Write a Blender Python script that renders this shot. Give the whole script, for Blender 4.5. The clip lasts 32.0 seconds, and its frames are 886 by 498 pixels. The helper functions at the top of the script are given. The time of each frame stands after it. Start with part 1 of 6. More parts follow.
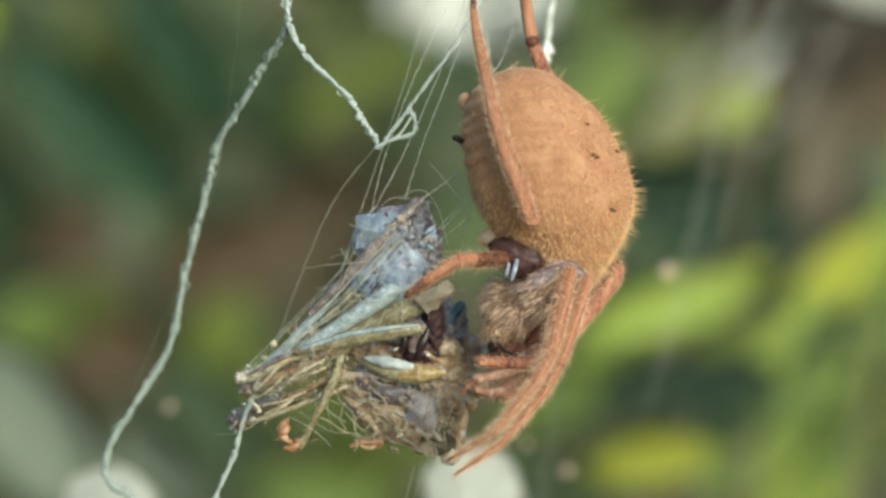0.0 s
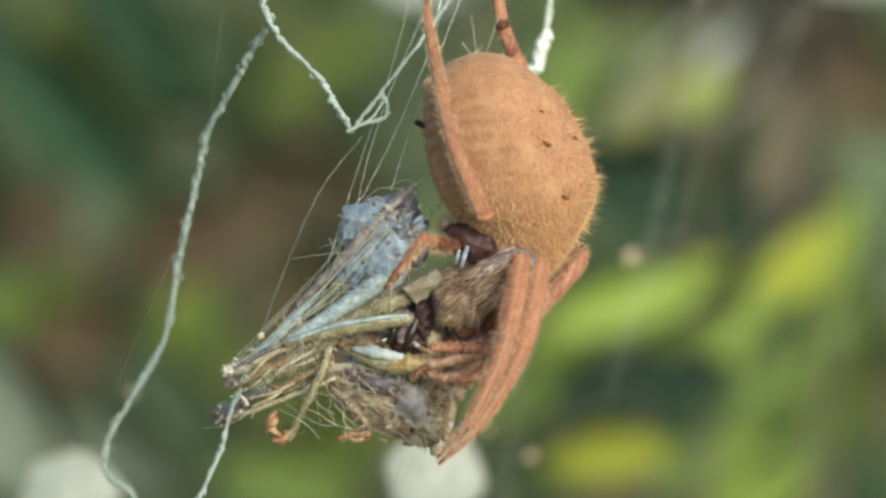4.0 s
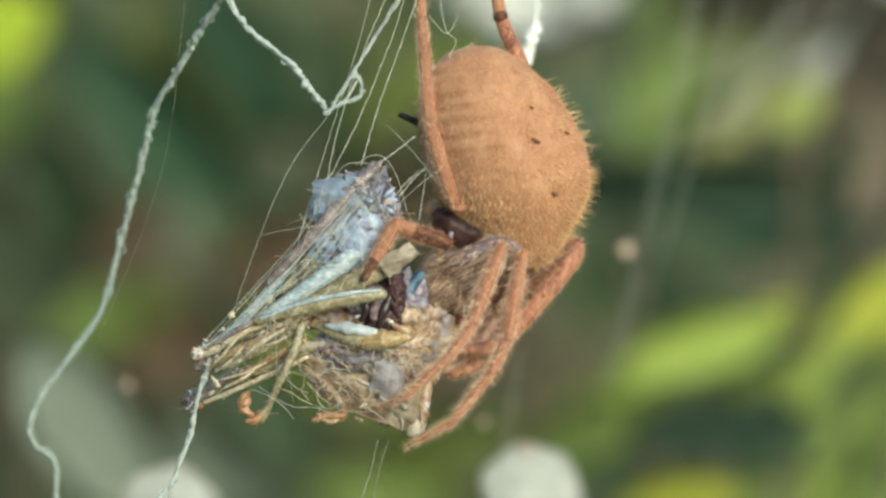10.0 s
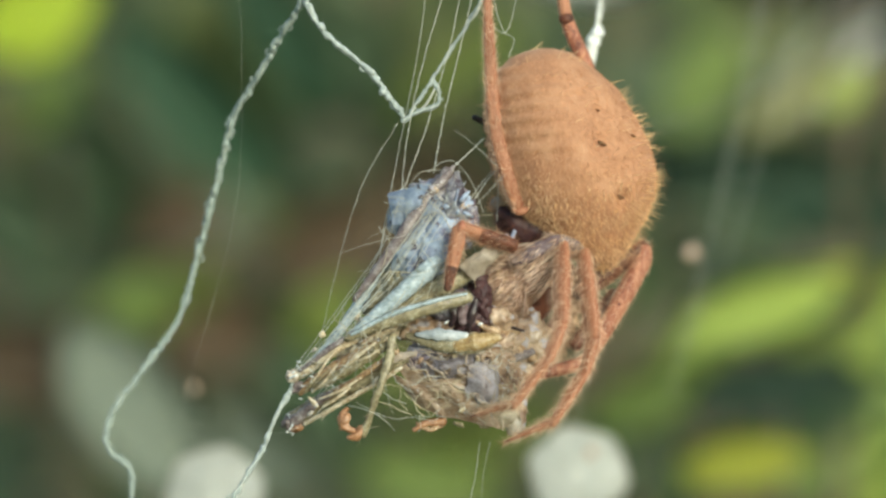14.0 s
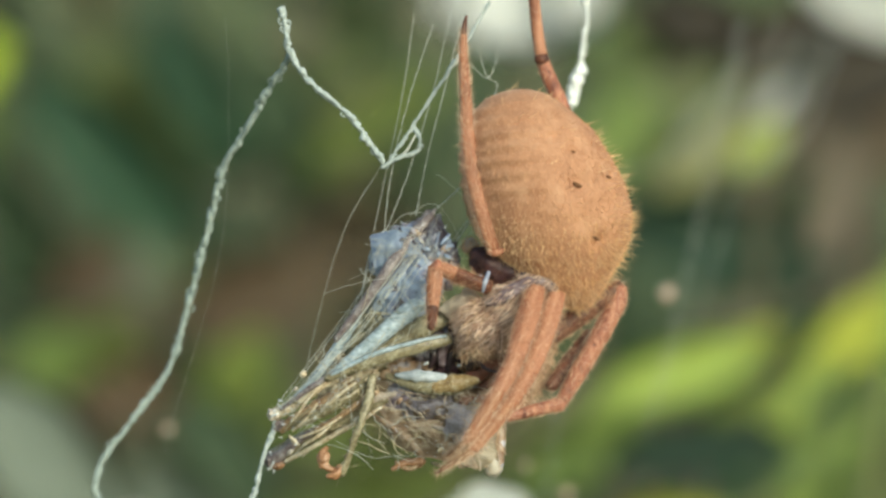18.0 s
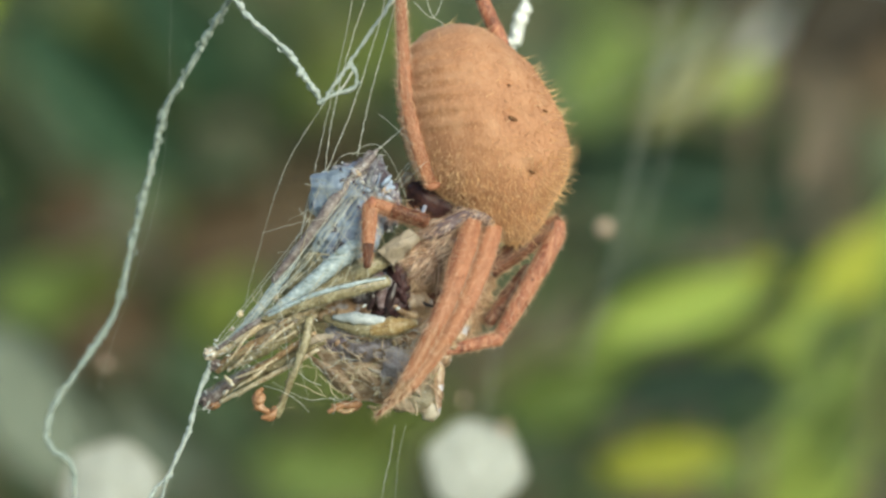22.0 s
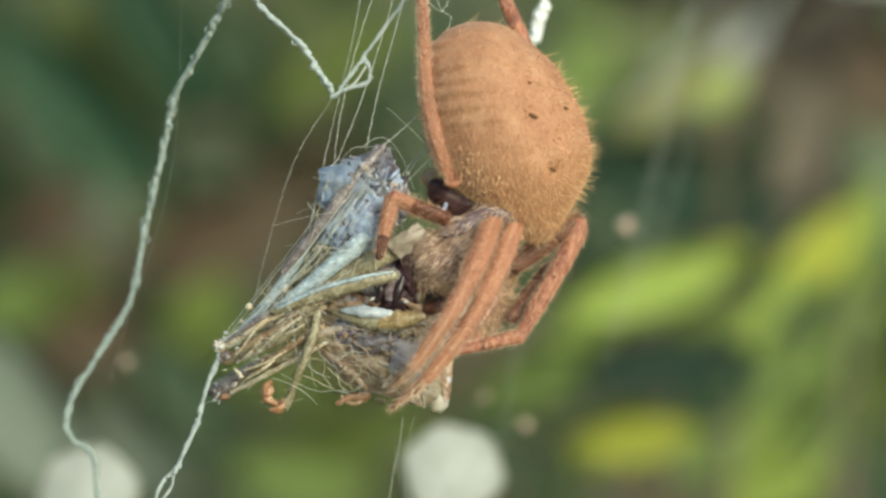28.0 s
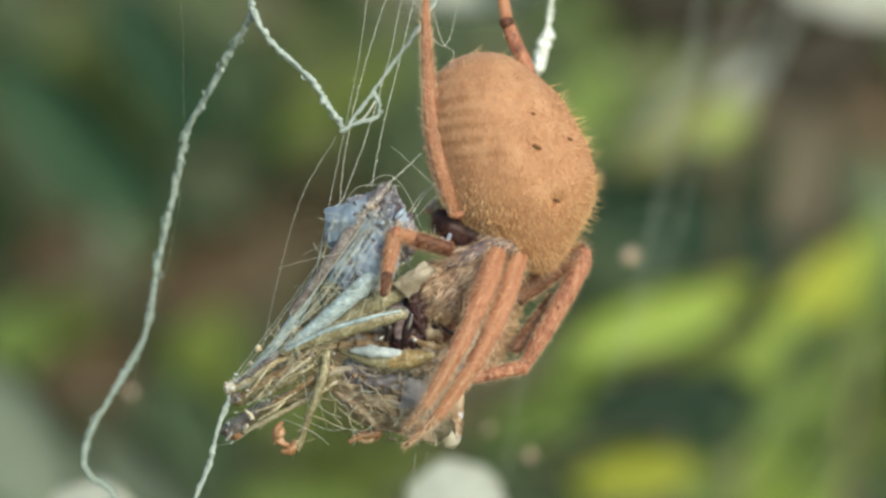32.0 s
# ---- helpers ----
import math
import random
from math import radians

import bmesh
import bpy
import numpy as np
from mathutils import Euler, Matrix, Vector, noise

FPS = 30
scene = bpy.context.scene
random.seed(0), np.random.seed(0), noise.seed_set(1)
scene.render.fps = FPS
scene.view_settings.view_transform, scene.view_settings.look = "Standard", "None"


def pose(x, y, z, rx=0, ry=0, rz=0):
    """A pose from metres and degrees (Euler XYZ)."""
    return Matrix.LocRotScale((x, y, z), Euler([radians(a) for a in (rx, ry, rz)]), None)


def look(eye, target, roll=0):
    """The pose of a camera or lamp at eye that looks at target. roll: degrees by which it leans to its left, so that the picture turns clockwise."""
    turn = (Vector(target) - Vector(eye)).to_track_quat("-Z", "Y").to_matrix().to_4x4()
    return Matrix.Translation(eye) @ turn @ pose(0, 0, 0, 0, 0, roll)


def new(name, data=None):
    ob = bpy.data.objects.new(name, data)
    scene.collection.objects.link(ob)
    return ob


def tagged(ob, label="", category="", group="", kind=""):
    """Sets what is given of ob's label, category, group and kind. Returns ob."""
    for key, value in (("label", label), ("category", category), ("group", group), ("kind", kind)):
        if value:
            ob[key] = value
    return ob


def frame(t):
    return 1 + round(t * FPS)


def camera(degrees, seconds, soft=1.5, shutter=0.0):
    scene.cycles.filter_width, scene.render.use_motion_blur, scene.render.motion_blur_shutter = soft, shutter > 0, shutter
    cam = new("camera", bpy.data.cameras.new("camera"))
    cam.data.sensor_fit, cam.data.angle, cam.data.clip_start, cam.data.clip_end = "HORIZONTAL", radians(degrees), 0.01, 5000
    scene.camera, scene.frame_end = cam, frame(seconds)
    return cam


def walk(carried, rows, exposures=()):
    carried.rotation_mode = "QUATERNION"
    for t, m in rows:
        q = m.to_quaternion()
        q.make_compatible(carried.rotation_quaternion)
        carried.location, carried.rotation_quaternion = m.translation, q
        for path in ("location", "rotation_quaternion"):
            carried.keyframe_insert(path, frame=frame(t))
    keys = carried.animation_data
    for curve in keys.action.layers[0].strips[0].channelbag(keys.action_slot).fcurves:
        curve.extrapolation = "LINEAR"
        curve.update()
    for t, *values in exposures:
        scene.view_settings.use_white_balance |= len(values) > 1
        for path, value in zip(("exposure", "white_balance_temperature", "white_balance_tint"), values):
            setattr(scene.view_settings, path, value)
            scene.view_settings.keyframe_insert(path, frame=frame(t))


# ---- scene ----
# One drawing unit: all of the small subject is drawn in a plane 0.30 m before the lens.
UNIT = 0.30 / 6385.0
EYE = (0.0, 0.0, 1.30)

# ---- camera: a hand-held close-up lens, pitch and pan in degrees ----
CAM = (
    (0, 0.328, 0.371),
    (0.5, 0.235, -0.364),
    (1, 0.35, 0.471),
    (1.5, 0.234, -0.233),
    (2, 0.47, 0.88),
    (2.5, 0.163, -0.753),
    (3, 0.514, 0.386),
    (3.5, 0.19, -0.271),
    (5.5, 0.02, 0.134),
    (6, 0.037, 0.396),
    (6.5, 0.116, 1.06),
    (7, 0.105, 1.151),
    (7.5, 0.203, 1.567),
    (8, 0.11, 1.561),
    (8.5, -0.075, 1.91),
    (9, -0.288, 1.791),
    (9.5, 0.142, 2.452),
    (10, 0.327, 1.303),
    (10.5, 0.473, 1.638),
    (11, 0.811, 1.507),
    (11.5, 0.807, 1.594),
    (12, 0.629, 1.491),
    (12.5, 0.026, 1.729),
    (13, -0.001, 1.974),
    (13.5, 0.023, 2.235),
    (15.5, 0.103, 1.019),
    (16, 0.303, 1.159),
    (16.5, 0.563, 1.023),
    (17, 1.126, 0.848),
    (17.5, 1.138, 0.555),
    (18, 0.929, 0.659),
    (18.5, 0.506, 0.799),
    (19, 0.273, 0.976),
    (19.5, 0.157, 1.079),
    (20, -0.028, 0.82),
    (20.5, -0.205, 0.792),
    (21, -0.352, 0.339),
    (21.5, -0.261, 0.79),
    (22, -0.059, 0.411),
    (22.5, 0.07, 1.055),
    (23, 0.17, 1.152),
    (23.5, 0.036, 1.002),
    (24, -0.122, 0.334),
    (24.5, 0.13, -0.038),
    (26.5, 0.148, 0.108),
    (27, 0.009, 0.315),
    (27.5, -0.029, -0.13),
    (28, 0.021, 0.062),
    (28.5, -0.114, 0.131),
    (29, -0.374, 0.551),
    (29.5, -0.613, 0.717),
    (30, -0.441, 0.738),
    (30.5, 0.476, 0.113),
    (31, 0.633, 0.086),
    (31.5, 0.678, 0.272),
    (32, 0.567, 0.11),
)
cam = camera(14.0, 32.0, soft=2.6)
cam.data.dof.use_dof = True
cam.data.dof.focus_distance = 0.2955
cam.data.dof.aperture_fstop = 20.0
cam.data.dof.aperture_blades = 7
walk(cam, [(t, pose(*EYE, 90 + tilt, 0, pan)) for t, tilt, pan in CAM],
     exposures=((0.0, -0.18, 6630, -4), (32.0, -0.18, 6630, -4)))

# ---- world and sun ----
SUN_FROM = Vector((0.50, -0.80, 0.33)).normalized()
world = bpy.data.worlds.new("sky")
scene.world = world
world.use_nodes = True
wn = world.node_tree.nodes
sky = wn.new("ShaderNodeTexSky")
sky.sky_type = "NISHITA"
sky.sun_disc = False
sky.sun_elevation = math.asin(SUN_FROM.z)
sky.sun_rotation = math.atan2(SUN_FROM.x, SUN_FROM.y)
world.node_tree.links.new(sky.outputs[0], wn["Background"].inputs[0])
wn["Background"].inputs[1].default_value = 0.196
sun = new("sun", bpy.data.lights.new("sun", "SUN"))
sun.data.energy = 3.85
sun.data.angle = radians(35.0)
sun.data.color = (1.0, 0.95, 0.86)
sun.matrix_world = look(SUN_FROM * 5, (0, 0, 0))


# ---- materials ----
def shader(name, rough=0.6, metal=0.0, transmission=0.0, subsurface=0.0, coat=0.0, ior=1.45, sheen=0.0):
    m = bpy.data.materials.new(name)
    m.use_nodes = True
    b = m.node_tree.nodes["Principled BSDF"]
    b.inputs["Roughness"].default_value = rough
    b.inputs["Metallic"].default_value = metal
    b.inputs["Transmission Weight"].default_value = transmission
    b.inputs["Subsurface Weight"].default_value = subsurface
    b.inputs["Coat Weight"].default_value = coat
    b.inputs["IOR"].default_value = ior
    b.inputs["Sheen Weight"].default_value = sheen
    b.inputs["Sheen Roughness"].default_value = 0.35
    b.inputs["Sheen Tint"].default_value = (1.0, 0.80, 0.66, 1)
    return m, m.node_tree.nodes, m.node_tree.links, b


def mottled(name, stops, scale, rough=0.6, bump=0.0, fine=6.0, grain=0.35, detail=5.0, stretch=(1, 1, 1), vary=0.0, island=False, fleck=None, **more):
    """Colour from two scales of noise, through a ramp of stops (position, colour), with a fine relief."""
    m, n, l, b = shader(name, rough, **more)
    co = n.new("ShaderNodeTexCoord")
    mp = n.new("ShaderNodeMapping")
    mp.inputs["Scale"].default_value = stretch
    l.new(co.outputs["Object"], mp.inputs[0])
    big = n.new("ShaderNodeTexNoise")
    big.inputs["Scale"].default_value = scale
    big.inputs["Detail"].default_value = detail
    small = n.new("ShaderNodeTexNoise")
    small.inputs["Scale"].default_value = scale * fine
    small.inputs["Detail"].default_value = 3
    for q in (big, small):
        l.new(mp.outputs[0], q.inputs["Vector"])
    mix = n.new("ShaderNodeMix")
    mix.inputs[0].default_value = grain
    l.new(big.outputs["Fac"], mix.inputs[2])
    l.new(small.outputs["Fac"], mix.inputs[3])
    value = mix.outputs[0]
    if vary:
        src = n.new("ShaderNodeNewGeometry" if island else "ShaderNodeObjectInfo")
        out = src.outputs["Random Per Island" if island else "Random"]
        ma = n.new("ShaderNodeMath")
        ma.operation = "MULTIPLY_ADD"
        ma.inputs[1].default_value = vary
        l.new(out, ma.inputs[0])
        ad = n.new("ShaderNodeMath")
        ad.operation = "SUBTRACT"
        ad.inputs[1].default_value = vary / 2
        l.new(value, ma.inputs[2])
        l.new(ma.outputs[0], ad.inputs[0])
        value = ad.outputs[0]
    ramp = n.new("ShaderNodeValToRGB")
    el = ramp.color_ramp.elements
    el[0].position, el[0].color = stops[0][0], (*stops[0][1], 1)
    el[1].position, el[1].color = stops[-1][0], (*stops[-1][1], 1)
    for p, c in stops[1:-1]:
        e = el.new(p)
        e.color = (*c, 1)
    l.new(value, ramp.inputs[0])
    colour = ramp.outputs[0]
    if fleck:
        dots = n.new("ShaderNodeTexNoise")
        dots.inputs["Scale"].default_value = fleck[1]
        dots.inputs["Detail"].default_value = 2
        l.new(co.outputs["Object"], dots.inputs["Vector"])
        cut = n.new("ShaderNodeMapRange")
        cut.inputs[1].default_value, cut.inputs[2].default_value = fleck[2], fleck[2] + 0.06
        l.new(dots.outputs["Fac"], cut.inputs[0])
        over = n.new("ShaderNodeMix")
        over.data_type = "RGBA"
        over.inputs[7].default_value = (*fleck[0], 1)
        l.new(cut.outputs[0], over.inputs[0])
        l.new(colour, over.inputs[6])
        colour = over.outputs[2]
    l.new(colour, b.inputs["Base Color"])
    if bump:
        bp = n.new("ShaderNodeBump")
        bp.inputs["Strength"].default_value = bump
        bp.inputs["Distance"].default_value = 0.08 / scale
        l.new(small.outputs["Fac"], bp.inputs["Height"])
        l.new(bp.outputs[0], b.inputs["Normal"])
    return m


M_ABDOMEN = mottled("tan_abdomen_skin", ((0.3, (0.345, 0.162, 0.088)), (0.5, (0.455, 0.230, 0.127)), (0.72, (0.54, 0.305, 0.184))), 420, 0.75, 0.4, 5.0, stretch=(1.4, 1, 1.0), sheen=0.3)
M_PIT = mottled("dark_pit", ((0.3, (0.10, 0.045, 0.02)), (0.7, (0.23, 0.11, 0.05))), 3000, 0.8)
M_FUZZ = mottled("short_tan_hair", ((0.3, (0.49, 0.258, 0.140)), (0.7, (0.68, 0.42, 0.265))), 900, 0.6, vary=0.4, island=True)
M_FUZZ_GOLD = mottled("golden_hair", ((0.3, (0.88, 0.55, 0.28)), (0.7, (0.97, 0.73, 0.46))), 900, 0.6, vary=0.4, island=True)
LEG_STOPS = ((0.30, (0.19, 0.068, 0.040)), (0.45, (0.34, 0.140, 0.078)), (0.57, (0.43, 0.195, 0.113)), (0.72, (0.58, 0.335, 0.22)))
M_LEG = mottled("rusty_leg", LEG_STOPS, 1500, 0.62, 0.5, 3.0, stretch=(0.10, 1, 1), vary=0.06, fleck=((0.17, 0.052, 0.03), 3600, 0.68), grain=0.3, sheen=0.35)
M_LEG_UP = mottled("rusty_leg_upright", LEG_STOPS, 1500, 0.62, 0.5, 3.0, stretch=(1, 1, 0.12), vary=0.06, fleck=((0.17, 0.052, 0.03), 3600, 0.68), grain=0.3, sheen=0.35)
M_LEG_FAR = mottled("blotched_rusty_leg", ((0.32, (0.13, 0.042, 0.030)), (0.45, (0.34, 0.128, 0.080)), (0.56, (0.47, 0.215, 0.132)), (0.70, (0.64, 0.40, 0.28))), 900, 0.6, 0.6, 3.4, stretch=(1, 1, 0.45), fleck=((0.11, 0.035, 0.025), 2600, 0.63), grain=0.4, sheen=0.35)
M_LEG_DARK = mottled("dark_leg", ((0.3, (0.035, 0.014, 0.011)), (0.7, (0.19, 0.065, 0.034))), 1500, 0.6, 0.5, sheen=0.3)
M_LEG_HAIR = mottled("leg_hair", ((0.3, (0.66, 0.41, 0.27)), (0.7, (0.94, 0.74, 0.56))), 900, 0.5, vary=0.5, island=True)
M_LEG_PINK = mottled("pinkish_brown_leg", ((0.3, (0.16, 0.070, 0.050)), (0.5, (0.32, 0.165, 0.120)), (0.72, (0.60, 0.40, 0.32))), 1600, 0.38, 0.6, 3.0)
M_LEG_FUZZ = mottled("leg_fuzz", ((0.3, (0.36, 0.145, 0.08)), (0.7, (0.58, 0.29, 0.175))), 900, 0.55, vary=0.4, island=True)
M_DEBRIS = mottled("pinkish_scrap", ((0.3, (0.52, 0.36, 0.28)), (0.7, (0.78, 0.60, 0.48))), 1300, 0.6, 0.5)
M_CARAPACE = mottled("hairy_carapace", ((0.3, (0.16, 0.09, 0.068)), (0.7, (0.42, 0.27, 0.18))), 1800, 0.6, 0.6)
M_CARAPACE_HAIR = mottled("grey_brown_hair", ((0.2, (0.25, 0.135, 0.105)), (0.42, (0.62, 0.40, 0.29)), (0.75, (0.95, 0.76, 0.62))), 900, 0.5, vary=0.8, island=True)
M_FACE_HAIR = mottled("straw_hair", ((0.25, (0.38, 0.21, 0.13)), (0.5, (0.68, 0.46, 0.29)), (0.8, (0.92, 0.72, 0.50))), 900, 0.5, vary=0.7, island=True)
M_BLACK = mottled("black_horn", ((0.3, (0.010, 0.007, 0.010)), (0.7, (0.05, 0.032, 0.034))), 1800, 0.3, 0.08)
M_SILK = mottled("white_silk", ((0.3, (0.22, 0.28, 0.26)), (0.7, (0.47, 0.54, 0.51))), 3200, 0.85, 0.8)
M_SILK_WHITE = mottled("whiter_silk", ((0.3, (0.27, 0.32, 0.31)), (0.7, (0.54, 0.60, 0.585))), 3200, 0.8, 0.8)
M_SILK_THIN = mottled("thin_silk", ((0.3, (0.40, 0.42, 0.38)), (0.7, (0.70, 0.71, 0.66))), 1200, 0.35)
M_SILK_GOLD = mottled("golden_silk", ((0.3, (0.38, 0.32, 0.20)), (0.7, (0.74, 0.66, 0.48))), 1200, 0.35, vary=0.3, island=True)
M_TUFT = mottled("thick_silk_tuft", ((0.3, (0.74, 0.77, 0.76)), (0.7, (0.90, 0.91, 0.89))), 2000, 0.6)
M_BLUE = mottled("blue_grey_cuticle", ((0.30, (0.13, 0.11, 0.18)), (0.41, (0.27, 0.32, 0.45)), (0.54, (0.38, 0.47, 0.62)), (0.68, (0.62, 0.69, 0.77))), 330, 0.34, 0.35, 4.0, fleck=((0.07, 0.05, 0.085), 900, 0.63), grain=0.25)
M_COXA_GLINT = mottled("blue_grey_glint", ((0.3, (0.16, 0.18, 0.26)), (0.7, (0.46, 0.50, 0.62))), 1500, 0.12, 0.3)
M_PURPLE = mottled("purple_brown_cuticle", ((0.30, (0.065, 0.040, 0.052)), (0.44, (0.18, 0.145, 0.18)), (0.57, (0.31, 0.31, 0.38)), (0.74, (0.52, 0.56, 0.63))), 620, 0.32, 0.6, 3.4, grain=0.35)
M_FEMUR_BLUE = mottled("pale_blue_femur", ((0.30, (0.15, 0.15, 0.10)), (0.42, (0.27, 0.33, 0.36)), (0.54, (0.39, 0.475, 0.535)), (0.68, (0.65, 0.71, 0.75))), 800, 0.28, 1.0, 3.4, stretch=(1, 1, 1.6), grain=0.5)
M_FEMUR_OLIVE = mottled("olive_femur", ((0.28, (0.075, 0.056, 0.034)), (0.46, (0.20, 0.17, 0.10)), (0.6, (0.32, 0.29, 0.19)), (0.76, (0.58, 0.55, 0.46))), 900, 0.28, 1.0, 3.4, grain=0.5)
M_FEMUR_AMBER = mottled("amber_femur", ((0.28, (0.16, 0.09, 0.04)), (0.5, (0.36, 0.25, 0.11)), (0.72, (0.62, 0.56, 0.42))), 1100, 0.28, 1.0, 3.4, grain=0.5)
M_PAPER = mottled("brown_paper_wing", ((0.28, (0.28, 0.18, 0.12)), (0.45, (0.50, 0.365, 0.26)), (0.6, (0.66, 0.545, 0.43)), (0.78, (0.84, 0.775, 0.69))), 500, 0.45, 0.6, 4.0, stretch=(1, 1, 2))
M_PAPER_PALE = mottled("pale_paper_film", ((0.28, (0.26, 0.19, 0.13)), (0.5, (0.46, 0.38, 0.28)), (0.75, (0.68, 0.60, 0.50))), 500, 0.4, 0.6, 4.0, stretch=(1, 1, 2), subsurface=0.2)
M_CREAM_FLAP = mottled("cream_flap", ((0.3, (0.46, 0.38, 0.30)), (0.7, (0.74, 0.66, 0.57))), 600, 0.45, 0.4)
M_PALE_HIGHLIGHT = mottled("pale_blue_highlight", ((0.3, (0.20, 0.24, 0.25)), (0.48, (0.42, 0.46, 0.49)), (0.7, (0.64, 0.67, 0.69))), 900, 0.5, 0.5)
M_LAVENDER = mottled("pale_lavender_skin", ((0.3, (0.26, 0.20, 0.20)), (0.45, (0.44, 0.40, 0.43)), (0.62, (0.62, 0.60, 0.66))), 700, 0.35, 0.5)
M_WHITE_CUT = mottled("white_cuticle", ((0.3, (0.42, 0.47, 0.50)), (0.7, (0.82, 0.85, 0.86))), 1300, 0.35, 0.4)
M_STRAW = mottled("straw_brown", ((0.28, (0.08, 0.045, 0.03)), (0.45, (0.25, 0.155, 0.085)), (0.6, (0.44, 0.31, 0.185)), (0.75, (0.78, 0.68, 0.52))), 1300, 0.28, 1.0, 3.4, grain=0.5)
M_STICK = mottled("grey_brown_shin", ((0.28, (0.06, 0.042, 0.045)), (0.45, (0.17, 0.135, 0.135)), (0.6, (0.29, 0.26, 0.26)), (0.75, (0.56, 0.56, 0.56))), 1300, 0.28, 1.0, 3.4, grain=0.5)
M_HUSK = mottled("brown_husk", ((0.28, (0.11, 0.060, 0.040)), (0.45, (0.31, 0.205, 0.135)), (0.6, (0.48, 0.365, 0.265)), (0.78, (0.74, 0.65, 0.56))), 620, 0.28, 0.5, 3.4, fleck=((0.46, 0.44, 0.49), 700, 0.57), grain=0.3)
M_CLAW = mottled("amber_claw", ((0.3, (0.14, 0.06, 0.03)), (0.55, (0.36, 0.19, 0.10)), (0.75, (0.66, 0.52, 0.40))), 1500, 0.32, 0.6)
M_CREAM = mottled("cream_nub", ((0.3, (0.34, 0.26, 0.20)), (0.7, (0.58, 0.50, 0.41))), 1300, 0.35, 0.5, subsurface=0.2)
M_PALE_STRAW = mottled("pale_straw", ((0.28, (0.22, 0.145, 0.08)), (0.42, (0.48, 0.38, 0.255)), (0.55, (0.66, 0.58, 0.43)), (0.67, (0.92, 0.88, 0.79))), 1300, 0.28, 1.0, 3.4, grain=0.5)
M_TAIL = mottled("grey_lavender_cuticle", ((0.30, (0.10, 0.070, 0.065)), (0.43, (0.24, 0.20, 0.20)), (0.56, (0.34, 0.32, 0.37)), (0.70, (0.60, 0.58, 0.60))), 900, 0.28, 1.0, 3.4, grain=0.5, fleck=((0.26, 0.18, 0.11), 1500, 0.57))
M_CYAN = mottled("bright_blue_cuticle", ((0.3, (0.02, 0.045, 0.08)), (0.5, (0.07, 0.15, 0.24)), (0.72, (0.22, 0.34, 0.43))), 1300, 0.45, 0.8, 6.0)
M_MAUVE = mottled("mauve_horn", ((0.3, (0.06, 0.032, 0.034)), (0.5, (0.17, 0.12, 0.13)), (0.72, (0.34, 0.29, 0.32))), 1500, 0.5, 0.8, stretch=(1, 1, 2))
M_WAIST = mottled("dark_purple_skin", ((0.3, (0.030, 0.013, 0.017)), (0.7, (0.085, 0.040, 0.043))), 1500, 0.5, 0.6)


# ---- helpers for shapes ----
def spot(x, y, depth=0.0, origin=(945, 205)):
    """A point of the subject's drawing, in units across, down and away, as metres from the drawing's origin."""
    k = (1 + depth / 6385.0) * UNIT
    return Vector(((x - 784) * k - (origin[0] - 784) * UNIT, depth * UNIT, -(y - 441) * k + (origin[1] - 441) * UNIT))


def finish(bm, smooth=True):
    bmesh.ops.recalc_face_normals(bm, faces=bm.faces)
    for f in bm.faces:
        f.smooth = smooth
    return bm


def part(name, bm, material, parent, label=""):
    me = bpy.data.meshes.new(name)
    bm.to_mesh(me)
    bm.free()
    me.materials.append(material)
    ob = new(name, me)
    ob.parent = parent
    if label:
        tagged(ob, label)
    return ob


def thing(name, label, category, group="", kind=""):
    return tagged(new(name), label, category, group, kind)


def bezier_path(points, n):
    """n points on a smooth curve through the given ones (Catmull-Rom)."""
    p = [points[0] * 2 - points[1]] + list(points) + [points[-1] * 2 - points[-2]]
    out = []
    for i in range(n):
        s = i / (n - 1) * (len(points) - 1)
        k = min(int(s), len(points) - 2)
        u = s - k
        a, b, c, d = p[k], p[k + 1], p[k + 2], p[k + 3]
        out.append(0.5 * ((2 * b) + (c - a) * u + (2 * a - 5 * b + 4 * c - d) * u * u + (3 * b - a - 3 * c + d) * u ** 3))
    return out


def frames_along(pts):
    up = Vector((0.13, -0.97, 0.21))
    res = []
    for i, p in enumerate(pts):
        t = (pts[min(i + 1, len(pts) - 1)] - pts[max(i - 1, 0)]).normalized()
        side = t.cross(up)
        side = side.normalized() if side.length > 1e-6 else Vector((1, 0, 0))
        up = side.cross(t).normalized()
        res.append((p, t, side, up))
    return res


